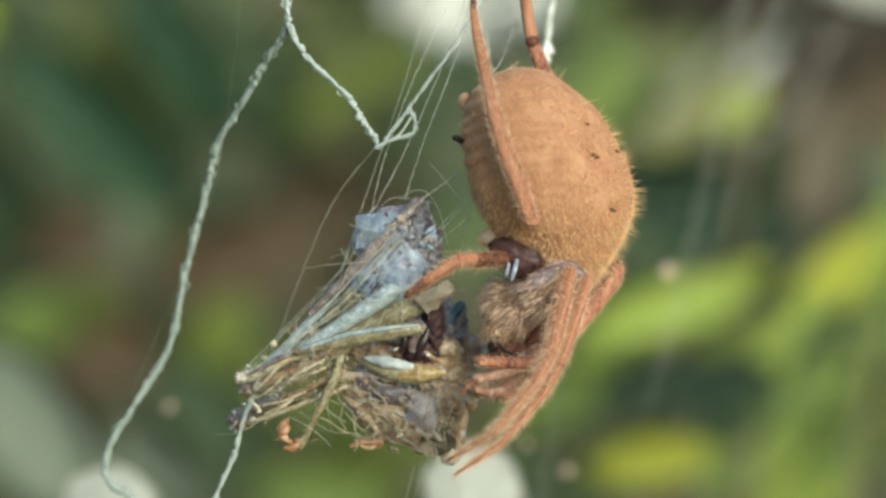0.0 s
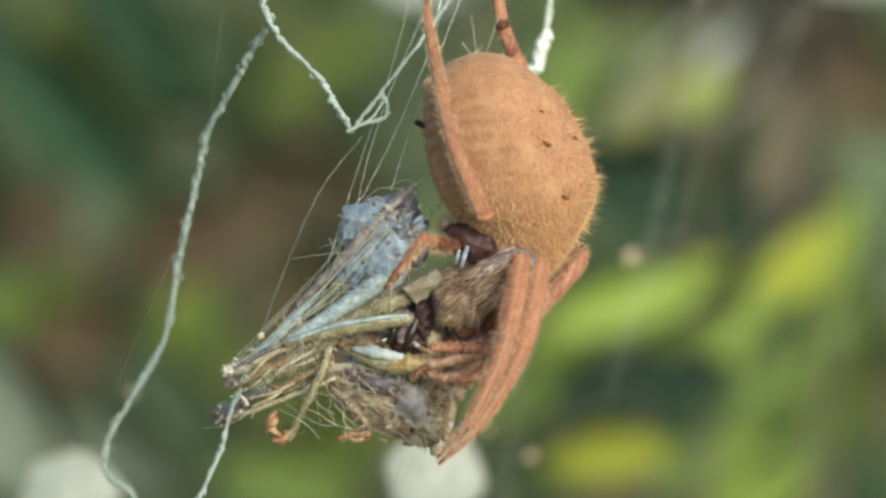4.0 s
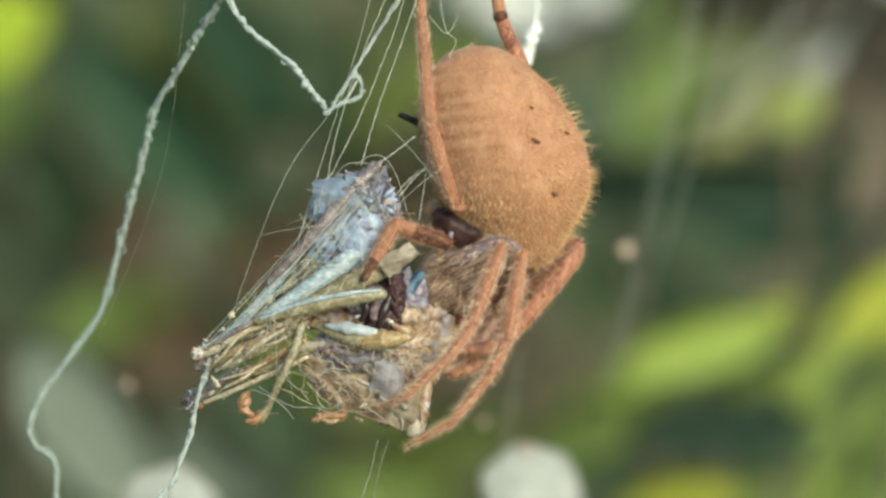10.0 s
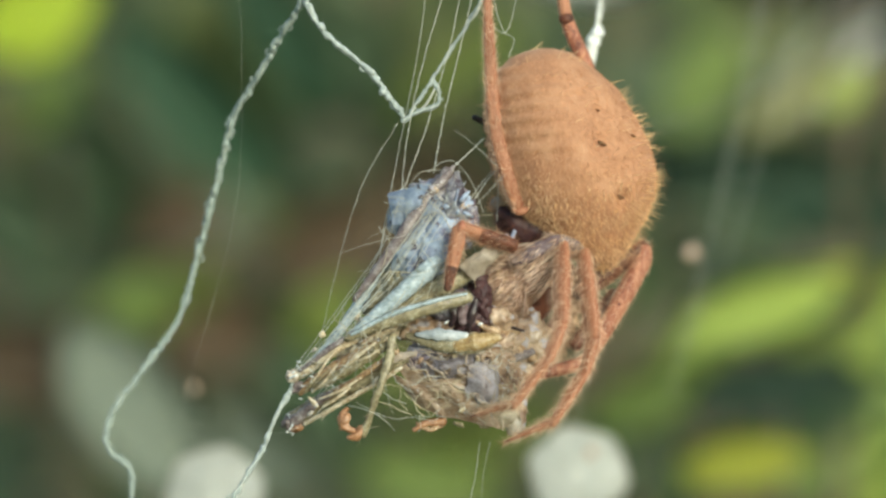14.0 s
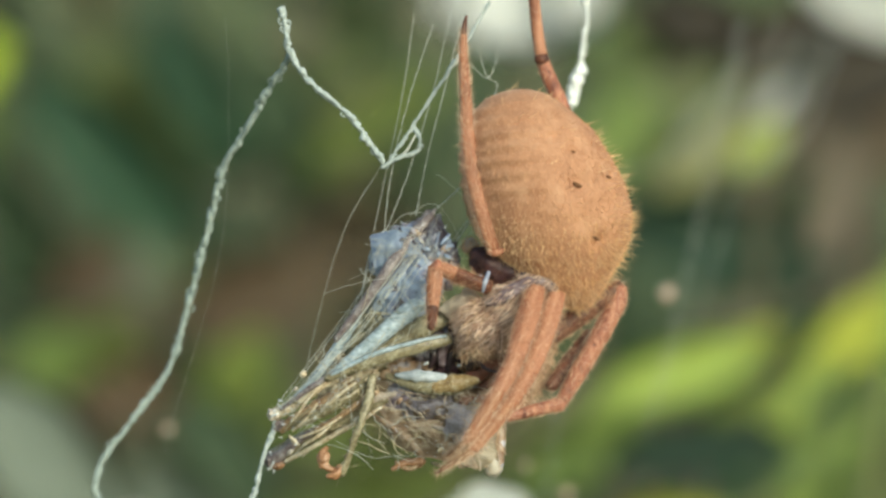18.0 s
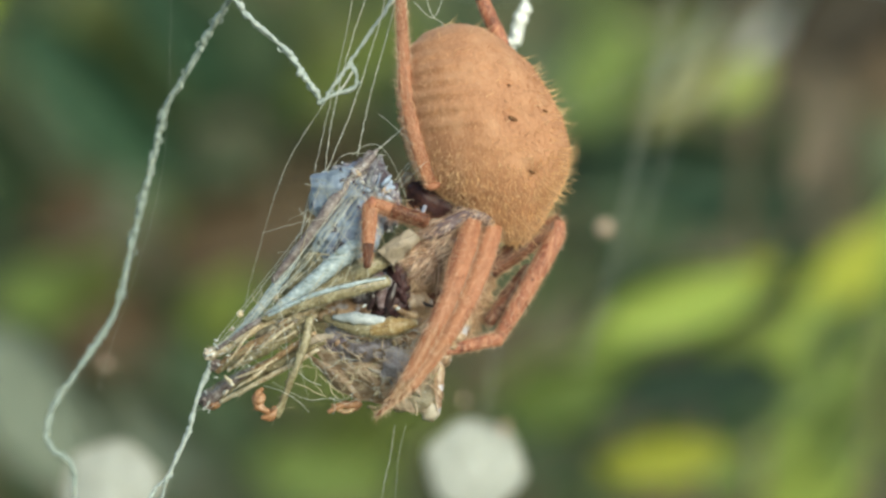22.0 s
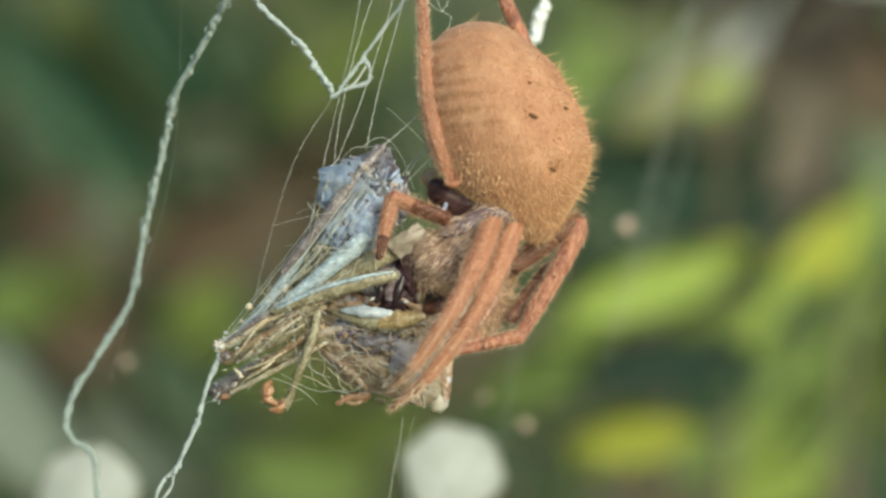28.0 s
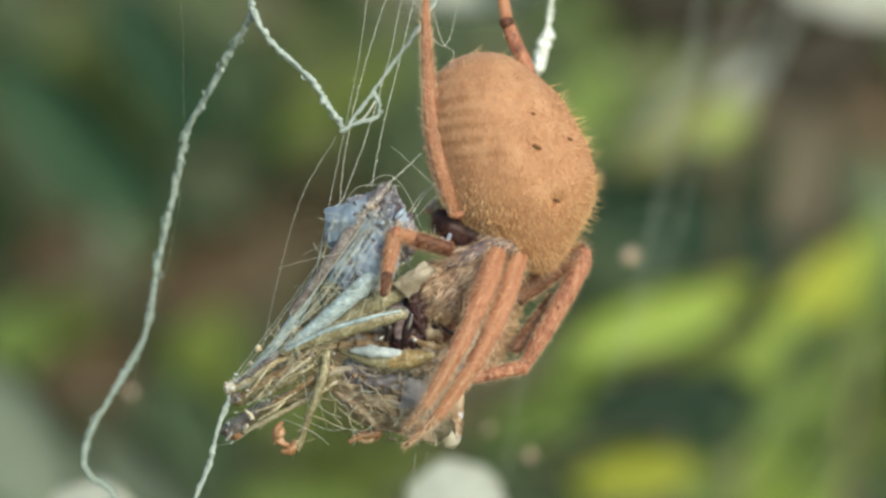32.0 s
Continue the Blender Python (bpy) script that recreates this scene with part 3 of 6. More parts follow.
def cord(parent, points, radius, origin, seed, wave=6.0, name="strand", material=None, lumpy=0.3):
    """A cord of two loosely twisted silk yarns with a frayed, fuzzy surface, through drawing points."""
    material = material or M_SILK
    base = [spot(*p, origin=origin) for p in points]
    length = sum((b - a).length for a, b in zip(base, base[1:])) / UNIT
    n = max(14, int(length / 4))
    pts = bezier_path(base, n)
    fr = frames_along(pts)
    for k in range(2):
        bm = bmesh.new()
        line = []
        for i, (p, t, s, u) in enumerate(fr):
            a = i * 0.23 + 1.6 * noise.noise(Vector((i * 0.08, seed, 9))) + k * math.pi
            w = (0.20 + 0.30 * noise.noise(Vector((i * 0.18, seed, k)))) * radius
            line.append(p + (s * math.cos(a) + u * math.sin(a)) * w * UNIT
                        + s * noise.noise(Vector((i * 0.065, seed * 3, 1))) * wave * 0.35 * UNIT
                        + (s * noise.noise(Vector((i * 0.42, seed, 4 + k))) + u * noise.noise(Vector((i * 0.42, seed, 8 + k)))) * radius * 0.3 * UNIT)
        tube(bm, line, lambda q: radius * UNIT * (max(0.22, 0.48 + 0.40 * noise.noise(Vector((q * length / 22, seed, k * 5))) + lumpy * noise.noise(Vector((q * length / 8, seed, k * 3))))), 8, 1.0, 0.4, 5000.0, seed)
        part(name, finish(bm), material, parent)
    bm = bmesh.new()
    for i, (p, t, s, u) in enumerate(fr):
        q = p + s * noise.noise(Vector((i * 0.065, seed * 3, 1))) * wave * 0.35 * UNIT
        for _ in range(3):
            e = random.uniform(0, 6.28)
            way = (s * math.cos(e) + u * math.sin(e) + t * random.uniform(-1.6, 1.6)).normalized()
            hair(bm, q + t * random.uniform(-2, 2) * UNIT, way, radius * UNIT * random.uniform(0.8, 1.5), 0.7 * UNIT)
        if random.random() < 0.05:
            hair(bm, q, (s * random.choice((-1, 1)) + t * random.uniform(-1, 1)).normalized(), radius * UNIT * random.uniform(1.6, 2.6), 0.6 * UNIT)
    part("silk_fuzz", finish(bm), material, parent)
    bm = bmesh.new()
    curl = random.Random(seed)
    for p, t, s, u in fr:
        if curl.random() < 0.11:
            e = curl.uniform(0, 6.28)
            out = s * math.cos(e) + u * math.sin(e) * 0.5
            c, r = p + out * radius * 0.55 * UNIT, radius * curl.uniform(0.35, 0.75) * UNIT
            span = curl.uniform(2.5, 5.5)
            tube(bm, [c + out * r * math.cos(span * q / 7 - 1.2) + t * r * math.sin(span * q / 7 - 1.2) for q in range(8)], lambda q: radius * 0.2 * UNIT, 5, 1.0, 0.3)
    tagged(part("silk_curl", finish(bm), material, parent), kind="stuff")


def strand(parent, points, radius, origin=(945, 205), beads=0.0, material=None, n=18):
    if beads:
        n = n * 3
    pts = bezier_path([spot(*p, origin=origin) for p in points], n)
    if beads:
        seed = random.uniform(0, 90)
        pts = [p + Vector((noise.noise(Vector((i * 0.5, seed, 0))), 0, noise.noise(Vector((i * 0.5, seed, 7))))) * 1.6 * UNIT for i, p in enumerate(pts)]
    bm = bmesh.new()
    tube(bm, pts, lambda s: radius * UNIT, 5)
    for a, b in zip(pts, pts[1:]):
        if random.random() < beads * 0.8:
            bmesh.ops.create_icosphere(bm, subdivisions=1, radius=radius * UNIT * random.uniform(1.5, 3.2),
                                       matrix=Matrix.Translation(a.lerp(b, random.random())))
    return part("strand", finish(bm), material or M_SILK_THIN, parent)


v_cord = thing("silk_cord", "knotted white silk cord ending in a small loop", "silk cord", "silk cords of the web")
cord(v_cord, ((424, -120, 10), (428, -80, 10), (434, -38, 10), (470, 18, 10), (535, 80, 10), (560, 122, 10), (590, 162, 10)), 8.75, LOOP, 1.0, material=M_SILK_WHITE, lumpy=0.55)
cord(v_cord, ((585, 172, 10), (612, 160, 10), (650, 146, 10), (654, 124, 10), (644, 102, 10)), 5.625, LOOP, 2.0, material=M_SILK_WHITE)
cord(v_cord, ((600, 163, 10), (622, 132, 10), (644, 102, 10), (676, 58, 10), (712, 8, 10), (745, -40, 10), (790, -110, 10)), 5, LOOP, 3.0, material=M_SILK_WHITE)
strand(v_cord, ((612, 158, 10), (630, 145, 8), (648, 118, 10)), 2, LOOP)
strand(v_cord, ((712, 8, 10), (735, -20, 14), (750, -90, 14)), 2, LOOP)

left_cord = thing("silk_cord", "long hanging greenish-white silk cord with a bent lower end", "silk cord", "silk cords of the web")
cord(left_cord, ((434, -38, 30), (400, 20, 80), (360, 90, 130), (316, 165, 180), (298, 240, 220), (275, 330, 260), (259, 398, 290)), 9.5, KNOT, 4.0)
low_cord = new("lower_cord")
low_cord.parent = left_cord
cord(low_cord, ((259, 398, 290), (245, 470, 310), (228, 540, 325), (190, 605, 330), (135, 690, 330), (118, 740, 330), (128, 778, 330), (160, 800, 330), (172, 850, 330), (172, 960, 330)), 9.0, KNOT, 5.0, name="yarn")

web = thing("orb_web", "thin beaded silk strands of a spider's web", "spider web")
for pts, r, beads in (
        (((590, 172, 0), (525, 280, 40), (480, 420, 90), (440, 580, 140)), 1.15, 0.5),
        (((688, -80, 10), (640, 60, 5), (605, 200, 0), (592, 300, 0)), 1.5, 0.4),
        (((725, -120, 0), (680, 60, 0), (640, 180, 0), (600, 280, 0)), 1.6, 0.45),
        (((740, -90, 0), (705, 40, 0), (672, 160, 0), (650, 262, 0)), 1.7, 0.5),
        (((655, -100, 20), (632, 40, 20), (600, 180, 20), (572, 300, 10)), 1.2, 0.3),
        (((740, 204, -20), (700, 240, -20), (668, 266, -20)), 2.4, 0.1),
        (((768, 250, 0), (735, 290, 0), (700, 340, 0)), 2.2, 0.1),
        (((772, 150, 10), (765, 260, 5), (758, 350, 0)), 1.3, 0.3),
        (((752, 262, 0), (720, 300, 0), (708, 335, 0)), 1.4, 0.2),
        (((640, 262, -10), (665, 244, -10), (690, 246, -10), (715, 280, -10), (735, 335, -10)), 1.3, 0.0),
        (((600, 290, -10), (625, 262, -20), (660, 258, -20), (700, 262, -10)), 1.2, 0.0),
        (((762, -60, 10), (780, 10, 10), (800, 30, 10), (790, 60, 10)), 1.3, 0.2),
        (((750, -10, 10), (780, 18, 10), (796, -2, 10), (810, -60, 10)), 1.3, 0.2),
        (((575, 300, 0), (548, 400, -5), (500, 470, -5), (400, 600, 0)), 1.5, 0.25),
        (((590, 300, 0), (560, 380, -15), (470, 500, -10), (395, 596, 0)), 1.3, 0.25),
        (((600, 280, 0), (566, 330, 0), (545, 430, -12), (520, 500, -12)), 2.0, 0.2),
        (((715, 738, 10), (708, 790, 40), (694, 860, 60), (680, 960, 80)), 1.2, 0.6),
        (((735, 735, 40), (722, 800, 70), (716, 900, 90)), 0.7, 0.3),
        (((500, 660, 0), (560, 690, 0), (600, 690, 0), (640, 700, 0)), 1.2, 0.1),
        (((320, -100, 60), (322, 80, 60), (300, 330, 60), (205, 640, 60), (200, 670, 60)), 0.3, 0.1)):
    strand(web, pts, r * 0.38, beads=min(0.8, beads * 1.6))
low_tie = thing("silk_cord", "taut pale silk cord tying the wrapped prey downwards", "silk cord", "silk cords of the web")
cord(low_tie, ((392, 612, 5), (382, 645, 4), (362, 700, 4), (350, 748, 2), (326, 800, 0), (308, 838, 0)), 6.8, (945, 205), 6.0, material=M_SILK_WHITE)
cord(low_tie, ((312, 832, 0), (290, 850, 0), (270, 900, 0), (250, 980, 0)), 5.4, (945, 205), 7.0, material=M_SILK_WHITE)
cord(low_tie, ((308, 838, 0), (302, 862, 4), (285, 900, 6), (300, 970, 6)), 4.0, (945, 205), 8.0, material=M_SILK_WHITE)
tuft = thing("silk_cord", "fluffy bright white silk cord behind the spider", "silk cord", "silk cords of the web")
cord(tuft, ((985, -220, 420), (975, -110, 420), (968, -40, 420), (960, 10, 420), (948, 60, 420), (940, 90, 420)), 6.0, (945, 205), 9.0, material=M_TUFT)
bm = bmesh.new()
for i in range(60):
    s = random.random()
    c = spot(962 - 20 * s + random.gauss(0, 4), 5 + 70 * s, 420 + random.gauss(0, 5))
    bmesh.ops.create_icosphere(bm, subdivisions=1, radius=random.uniform(5.5, 10.5) * UNIT, matrix=Matrix.Translation(c))
for i in range(36):
    s = random.random()
    c = spot(980 - 12 * s + random.gauss(0, 3), -200 + 90 * s, 420 + random.gauss(0, 5))
    bmesh.ops.create_icosphere(bm, subdivisions=1, radius=random.uniform(4, 7.5) * UNIT, matrix=Matrix.Translation(c))
part("fluff", finish(bm), M_TUFT, tuft, "fluffy white silk")

# strands and scraps farther back
back_web = thing("orb_web", "fine pale silk strands farther back behind the spider", "spider web")
back_web.location = (0, 0.40, EYE[2])
for x0, y0, x1, y1, r in ((1215, -100, 1050, 640, 2.3), (1228, -100, 1085, 560, 1.5), (1285, -100, 1130, 470, 1.8), (1310, 20, 900, 190, 1.4), (1400, -60, 1290, 160, 2.6), (1370, -60, 1240, 190, 2.6), (900, 560, 830, 960, 2.0)):
    k = 0.40 / 6385
    a, b = (Vector(((x - 784) * k, 0, -(y - 441) * k)) for x, y in ((x0, y0), (x1, y1)))
    bm = bmesh.new()
    tube(bm, [a.lerp(b, i / 8) + Vector((0, 0, -0.002 * math.sin(math.pi * i / 8))) for i in range(9)], lambda s: r * 0.3 * k, 5)
    part("strand", finish(bm), M_SILK_THIN, back_web)
SCRAPS = []
for x, y, r in ((1088, 385, 13), (910, 738, 9), (838, 690, 6), (205, 626, 8)):
    k = 0.40 / 6385
    scrap = thing("debris_scrap", "small pinkish scrap of debris caught in a far strand", "debris", "scraps caught in the web")
    SCRAPS.append(scrap)
    bm = bmesh.new()
    bmesh.ops.create_icosphere(bm, subdivisions=2, radius=r * k)
    for v in bm.verts:
        v.co = v.co * (1 + 0.4 * noise.noise(v.co / (r * k) * 2)) + Vector(((x - 784) * k, 0, -(y - 441) * k))
    part("debris", finish(bm), M_DEBRIS, scrap)

# ---- the prey: a grasshopper broken up and wrapped in silk ----
prey = thing("wrapped_grasshopper", "broken blue-grey grasshopper wrapped in silk, hanging in the web", "insect prey")
rnd = random.Random(5)


def piece(name, center, size, turn, material, label="", rough=0.24, freq=1700, level=5, seed=None):
    return part(name, lump(center, size, turn, rough, freq, seed if seed is not None else rnd.uniform(0, 50), level), material, prey, label)


def stick(name, points, radii, material, label="", rough=0.30, freq=2600, n=30, seg=12, flat=0.75, spines=0):
    """A shrivelled limb, with a row of spines along it."""
    bm = limb(points, radii, n, seg, flat, rough, freq, rnd.uniform(0, 50))
    line = bezier_path([spot(*p) for p in points], max(spines, 2) + 2)
    for i in range(1, spines + 1):
        t = (line[i + 1] - line[i - 1]).normalized()
        way = Vector((rnd.gauss(0, 1), rnd.uniform(-1, 0.2), rnd.gauss(0, 1)))
        way = (way - t * way.dot(t)).normalized() + t * 0.5
        hair(bm, line[i], way.normalized(), rnd.uniform(14, 26) * UNIT, 1.5 * UNIT)
    return part(name, bm, material, prey, label)


def sheet(name, corners, material, label="", crumple=7.0, seed=0.0, n=16):
    """A crumpled papery sheet between four drawing corners in turn."""
    bm = bmesh.new()
    a, b, c, d = (Vector(q) for q in corners)
    rows = []
    for i in range(n + 1):
        row = []
        for j in range(n + 1):
            u, v = i / n, j / n
            p = a.lerp(b, u).lerp(d.lerp(c, u), v)
            g = Vector((p.x * 0.03, p.y * 0.03, seed))
            rim = 5 * noise.noise(Vector((u * 5, v * 5, seed + 3)))
            p = p + Vector((rim, rim, crumple * (noise.noise(g) + 0.6 * noise.noise(g * 2.6)) - 14 * math.sin(math.pi * u) * math.sin(math.pi * v)))
            row.append(bm.verts.new(spot(*p)))
        rows.append(row)
    for r, q in zip(rows, rows[1:]):
        for j in range(n):
            bm.faces.new((r[j], r[j + 1], q[j + 1], q[j]))
    bmesh.ops.solidify(bm, geom=bm.faces[:], thickness=1.5 * UNIT)
    return part(name, finish(bm), material, prey, label)


piece("thorax", (634, 384, 8), (56, 88, 48), 16, M_BLUE, "speckled pale blue-grey thorax", 0.2, 800)
piece("shoulder_plate", (597, 332, -8), (28, 42, 34), 20, M_BLUE, "", 0.2, 900)
sheet("collar", ((566, 298, -30), (640, 278, -44), (664, 330, -60), (572, 356, -46)), M_BLUE, "crumpled pale blue collar", 9, 11.0)
sheet("collar", ((650, 268, -30), (694, 262, -20), (712, 336, -30), (668, 352, -48)), M_PURPLE, "", 9, 12.0)
stick("sheath", ((684, 252, -30), (668, 272, -40), (640, 300, -52)), (3, 8, 9), M_STICK, "tattered grey-tan sheath at the top", 0.5, n=18)
piece("neck_plate", (664, 314, -2), (46, 40, 40), 24, M_PURPLE, "purple-brown crumpled plate", 0.22, 1500)
piece("neck_plate", (632, 302, -14), (34, 24, 30), -10, M_PURPLE, "", 0.36, 2600)
piece("dark_plate", (696, 345, 0), (30, 46, 36), -12, M_PURPLE, "", 0.28, 2000)
piece("side_plate", (655, 390, -26), (40, 62, 30), 20, M_BLUE, "", 0.12, 1300)
piece("tail_lump", (672, 592, 4), (72, 34, 42), -6, M_TAIL, "pale bluish abdomen lump", 0.20, 900)
piece("tail_plate", (622, 590, -14), (36, 30, 30), 10, M_PURPLE, "", 0.18)
piece("white_plate", (726, 640, -34), (20, 30, 14), 8, M_BLUE, "whitish lavender plate", 0.3, 1500, 4)
piece("husk", (694, 642, 10), (70, 32, 36), 20, M_HUSK, "brown papery husk", 0.26, 1100)
piece("husk", (632, 632, 10), (48, 22, 26), 34, M_HUSK, "", 0.28, 1300)
piece("husk", (752, 628, 8), (38, 54, 42), 10, M_HUSK, "", 0.26, 1200)
piece("husk", (730, 570, 20), (66, 52, 46), -10, M_HUSK, "", 0.30, 2000)
sheet("wing_sheet", ((566, 596, -22), (700, 606, -46), (752, 716, -18), (640, 688, -20)), M_PAPER, "crumpled brown papery wing", 9, 1.0)
sheet("wing_sheet", ((690, 636, -40), (776, 630, -16), (790, 712, 0), (716, 714, -14)), M_PAPER_PALE, "pale translucent papery film", 7, 2.0)
sheet("tail_sheet", ((606, 590, -40), (704, 584, -56), (712, 622, -54), (624, 628, -44)), M_TAIL, "lavender-grey shrivelled tail skin", 8, 3.0)
sheet("tail_sheet", ((698, 598, -58), (752, 606, -46), (744, 684, -42), (690, 652, -54)), M_LAVENDER, "pale lavender papery skin", 7, 7.0)
sheet("wing_sheet", ((560, 610, -14), (620, 640, -34), (660, 694, -30), (612, 676, -14)), M_PAPER, "", 8, 4.0)
# the first dark lump stands for the shaded gap beside the spider's face
piece("dark_mouth", (724, 476, -6), (20, 54, 30), -8, M_WAIST, "", 0.28, 1500)
piece("dark_mouth", (708, 528, -6), (34, 24, 26), -20, M_WAIST, "blackened broken head", 0.3, 1500)
piece("dark_mouth", (676, 494, -4), (44, 24, 32), -20, M_PURPLE, "", 0.18, 1200)
stick("mouth_part", ((772, 440, 30), (752, 470, 24), (728, 508, 12)), (8, 10, 6), M_CYAN, "bright blue mouth part", 0.25, 1900, 22)
stick("mouth_part", ((686, 470, -16), (690, 496, -28), (692, 530, -26)), (11, 12, 8), M_MAUVE, "grey-brown mouth part", 0.2, 1800, 18)
stick("mouth_part", ((716, 486, -26), (708, 512, -32), (700, 542, -30)), (6, 9, 4), M_BLACK, "shiny black mouth part", 0.1, 1800, 18)
stick("mouth_part", ((668, 484, -30), (676, 512, -38), (668, 534, -34)), (6, 7, 4), M_BLACK, "", 0.2, 1800, 14)
# specular highlights on the black mouth, put in as two white chips
piece("mouth_part", (720, 532, -40), (5, 3, 3), -20, M_WHITE_CUT, "white chip standing for a highlight on the black mouth", 0.3, 3000, 3)
piece("mouth_part", (660, 528, -44), (5, 2, 3), -30, M_WHITE_CUT, "", 0.4, 3000, 3)
piece("mouth_part", (752, 520, -6), (30, 20, 20), 30, M_HUSK, "", 0.3, 1700, 4)
piece("body_lump", (782, 552, 46), (66, 58, 40), 20, M_HUSK, "brown crushed body", 0.22, 1100)
piece("body_lump", (778, 606, 46), (40, 38, 32), 0, M_HUSK, "", 0.24, 1300)
piece("body_lump", (758, 590, 26), (48, 40, 34), -20, M_HUSK, "", 0.26, 1300)
stick("shin", ((742, 540, 0), (790, 575, 10), (822, 600, 24)), (7, 9, 8), M_STRAW, "", 0.35, spines=5)
stick("shin", ((720, 600, -20), (770, 596, -8), (815, 580, 16)), (5, 8, 7), M_STICK, "", 0.35, spines=5)
stick("shin", ((700, 520, -30), (745, 545, -20), (790, 548, 5)), (5, 7, 6), M_STRAW, "", 0.35, spines=4)
piece("core", (600, 470, 30), (84, 56, 44), -36, M_FEMUR_OLIVE, "", 0.30, 2000)
piece("core", (530, 545, 20), (66, 30, 32), -38, M_PALE_STRAW, "", 0.34, 2200)
piece("core", (650, 520, 26), (72, 46, 28), -15, M_HUSK, "dark crushed core", 0.3, 1600)
piece("core", (735, 500, 40), (52, 60, 26), 0, M_PURPLE, "", 0.3, 1500)
sheet("cream_flap", ((742, 392, -62), (762, 410, -54), (712, 458, -60), (682, 430, -70)), M_CREAM_FLAP, "cream papery flap", 5, 6.0)
piece("cream_flap", (704, 440, -34), (50, 13, 14), -30, M_HUSK, "", 0.2, 1800)
stick("nub", ((756, 668, 4), (772, 696, 8), (780, 722, 10)), (15, 17, 17), M_CREAM, "pale translucent rounded nub", 0.12, 1800, 18, 14, 0.9)
stick("nub_stem", ((735, 655, 15), (765, 680, 12), (778, 705, 10)), (16, 13, 15), M_HUSK)
stick("nub_stem", ((792, 630, 20), (790, 675, 15), (784, 712, 10)), (12, 11, 12), M_HUSK)
stick("femur", ((676, 398, -34), (622, 442, -50), (556, 496, -52), (490, 546, -40)), (15, 17, 13, 6), M_FEMUR_BLUE, "pale blue hind femur", 0.14)
stick("femur", ((722, 430, -28), (660, 462, -42), (580, 508, -40), (500, 550, -38)), (14, 20, 15, 7), M_FEMUR_OLIVE, "olive femur", 0.16)
stick("femur", ((704, 484, -50), (640, 498, -62), (560, 522, -62), (482, 552, -50)), (11, 14, 13, 6), M_FEMUR_OLIVE, "olive femur with a pale ridge", 0.16)
stick("ridge", ((698, 479, -58), (640, 490, -72), (560, 513, -71), (492, 545, -56)), (2, 4, 4, 3), M_FEMUR_BLUE, "pale bluish ridge", 0.4)
stick("femur", ((590, 548, -40), (650, 566, -60), (705, 568, -64), (744, 560, -58)), (6, 15, 18, 10), M_FEMUR_OLIVE, "", 0.12)
stick("knee", ((672, 570, -66), (712, 564, -72), (752, 558, -66)), (13, 17, 7), M_FEMUR_AMBER, "amber knee", 0.16, n=20)
# highlight on the femur's upper left, laid on as a pale piece
stick("pale_patch", ((606, 548, -54), (646, 550, -69), (696, 556, -71)), (4, 12, 8), M_PALE_HIGHLIGHT, "pale bluish cuticle with its highlight put into the colour", 0.3, n=24)
stick("shin", ((674, 256, -24), (640, 302, -46), (594, 364, -56), (548, 424, -50), (500, 484, -40)), (6, 12, 12, 9, 5), M_STICK, "grey-brown spiny shin", 0.3, n=44, spines=4)
stick("shin", ((562, 404, -22), (522, 470, -30), (474, 536, -25), (420, 598, -10)), (6, 9, 9, 7), M_FEMUR_BLUE, "bluish shin", 0.3, spines=8)
stick("shin", ((502, 548, -42), (455, 574, -32), (420, 598, -15), (388, 614, 5)), (8, 10, 11, 10), M_PALE_STRAW, "pale straw-coloured split shin", 0.30, spines=6)
stick("shin", ((545, 556, -24), (480, 590, -12), (430, 620, 5), (400, 638, 15)), (8, 10, 11, 9), M_STRAW, "", 0.34)
stick("shin", ((562, 560, -44), (520, 585, -34), (470, 612, -18), (424, 634, 0)), (7, 9, 9, 6), M_FEMUR_OLIVE, "", 0.34, spines=4)
stick("shin", ((498, 540, -50), (462, 562, -44), (430, 584, -30), (402, 604, -14)), (4, 5.5, 5, 3), M_STICK, "mauve-brown splinter", 0.34)
stick("shin", ((590, 588, -34), (530, 618, -16), (450, 652, 20), (386, 688, 55)), (7, 12, 14, 15), M_FEMUR_OLIVE, "dark olive shin with a broken end", 0.22, spines=4)
stick("shin", ((470, 636, -10), (430, 660, 16), (390, 690, 40)), (4, 8, 12), M_STICK, "", 0.30)
piece("broken_end", (388, 690, 46), (16, 14, 14), -30, M_STICK, "mauve broken end", 0.36, 3000, 4)
piece("broken_end", (398, 700, 40), (12, 8, 9), -20, M_CLAW, "reddish broken end", 0.36, 3000, 4)
for i in range(14):
    piece("splinter", (392 + rnd.gauss(0, 6), 690 + rnd.gauss(0, 9), 36 + rnd.gauss(0, 3)), (rnd.uniform(2.5, 7), rnd.uniform(1, 2.4), 2), rnd.gauss(-30, 50), M_WHITE_CUT, "", 0.5, 4000, 2)
    if i % 2 == 0:
        piece("splinter", (398 + rnd.gauss(0, 9), 602 + rnd.gauss(0, 7), -18 + rnd.gauss(0, 3)), (rnd.uniform(2.5, 8), rnd.uniform(1, 2.4), 2), rnd.gauss(-30, 50), M_WHITE_CUT, "", 0.5, 4000, 2)
piece("broken_end", (390, 610, -4), (13, 10, 10), -30, M_CREAM_FLAP, "pale frayed end", 0.45, 3000, 4)
piece("broken_end", (398, 630, 8), (12, 9, 10), -40, M_STICK, "", 0.40, 3000, 4)
stick("shin", ((580, 604, -38), (530, 632, -24), (470, 664, 0), (410, 694, 36)), (3, 4.5, 4.5, 4), M_PALE_STRAW, "", 0.4, spines=4)
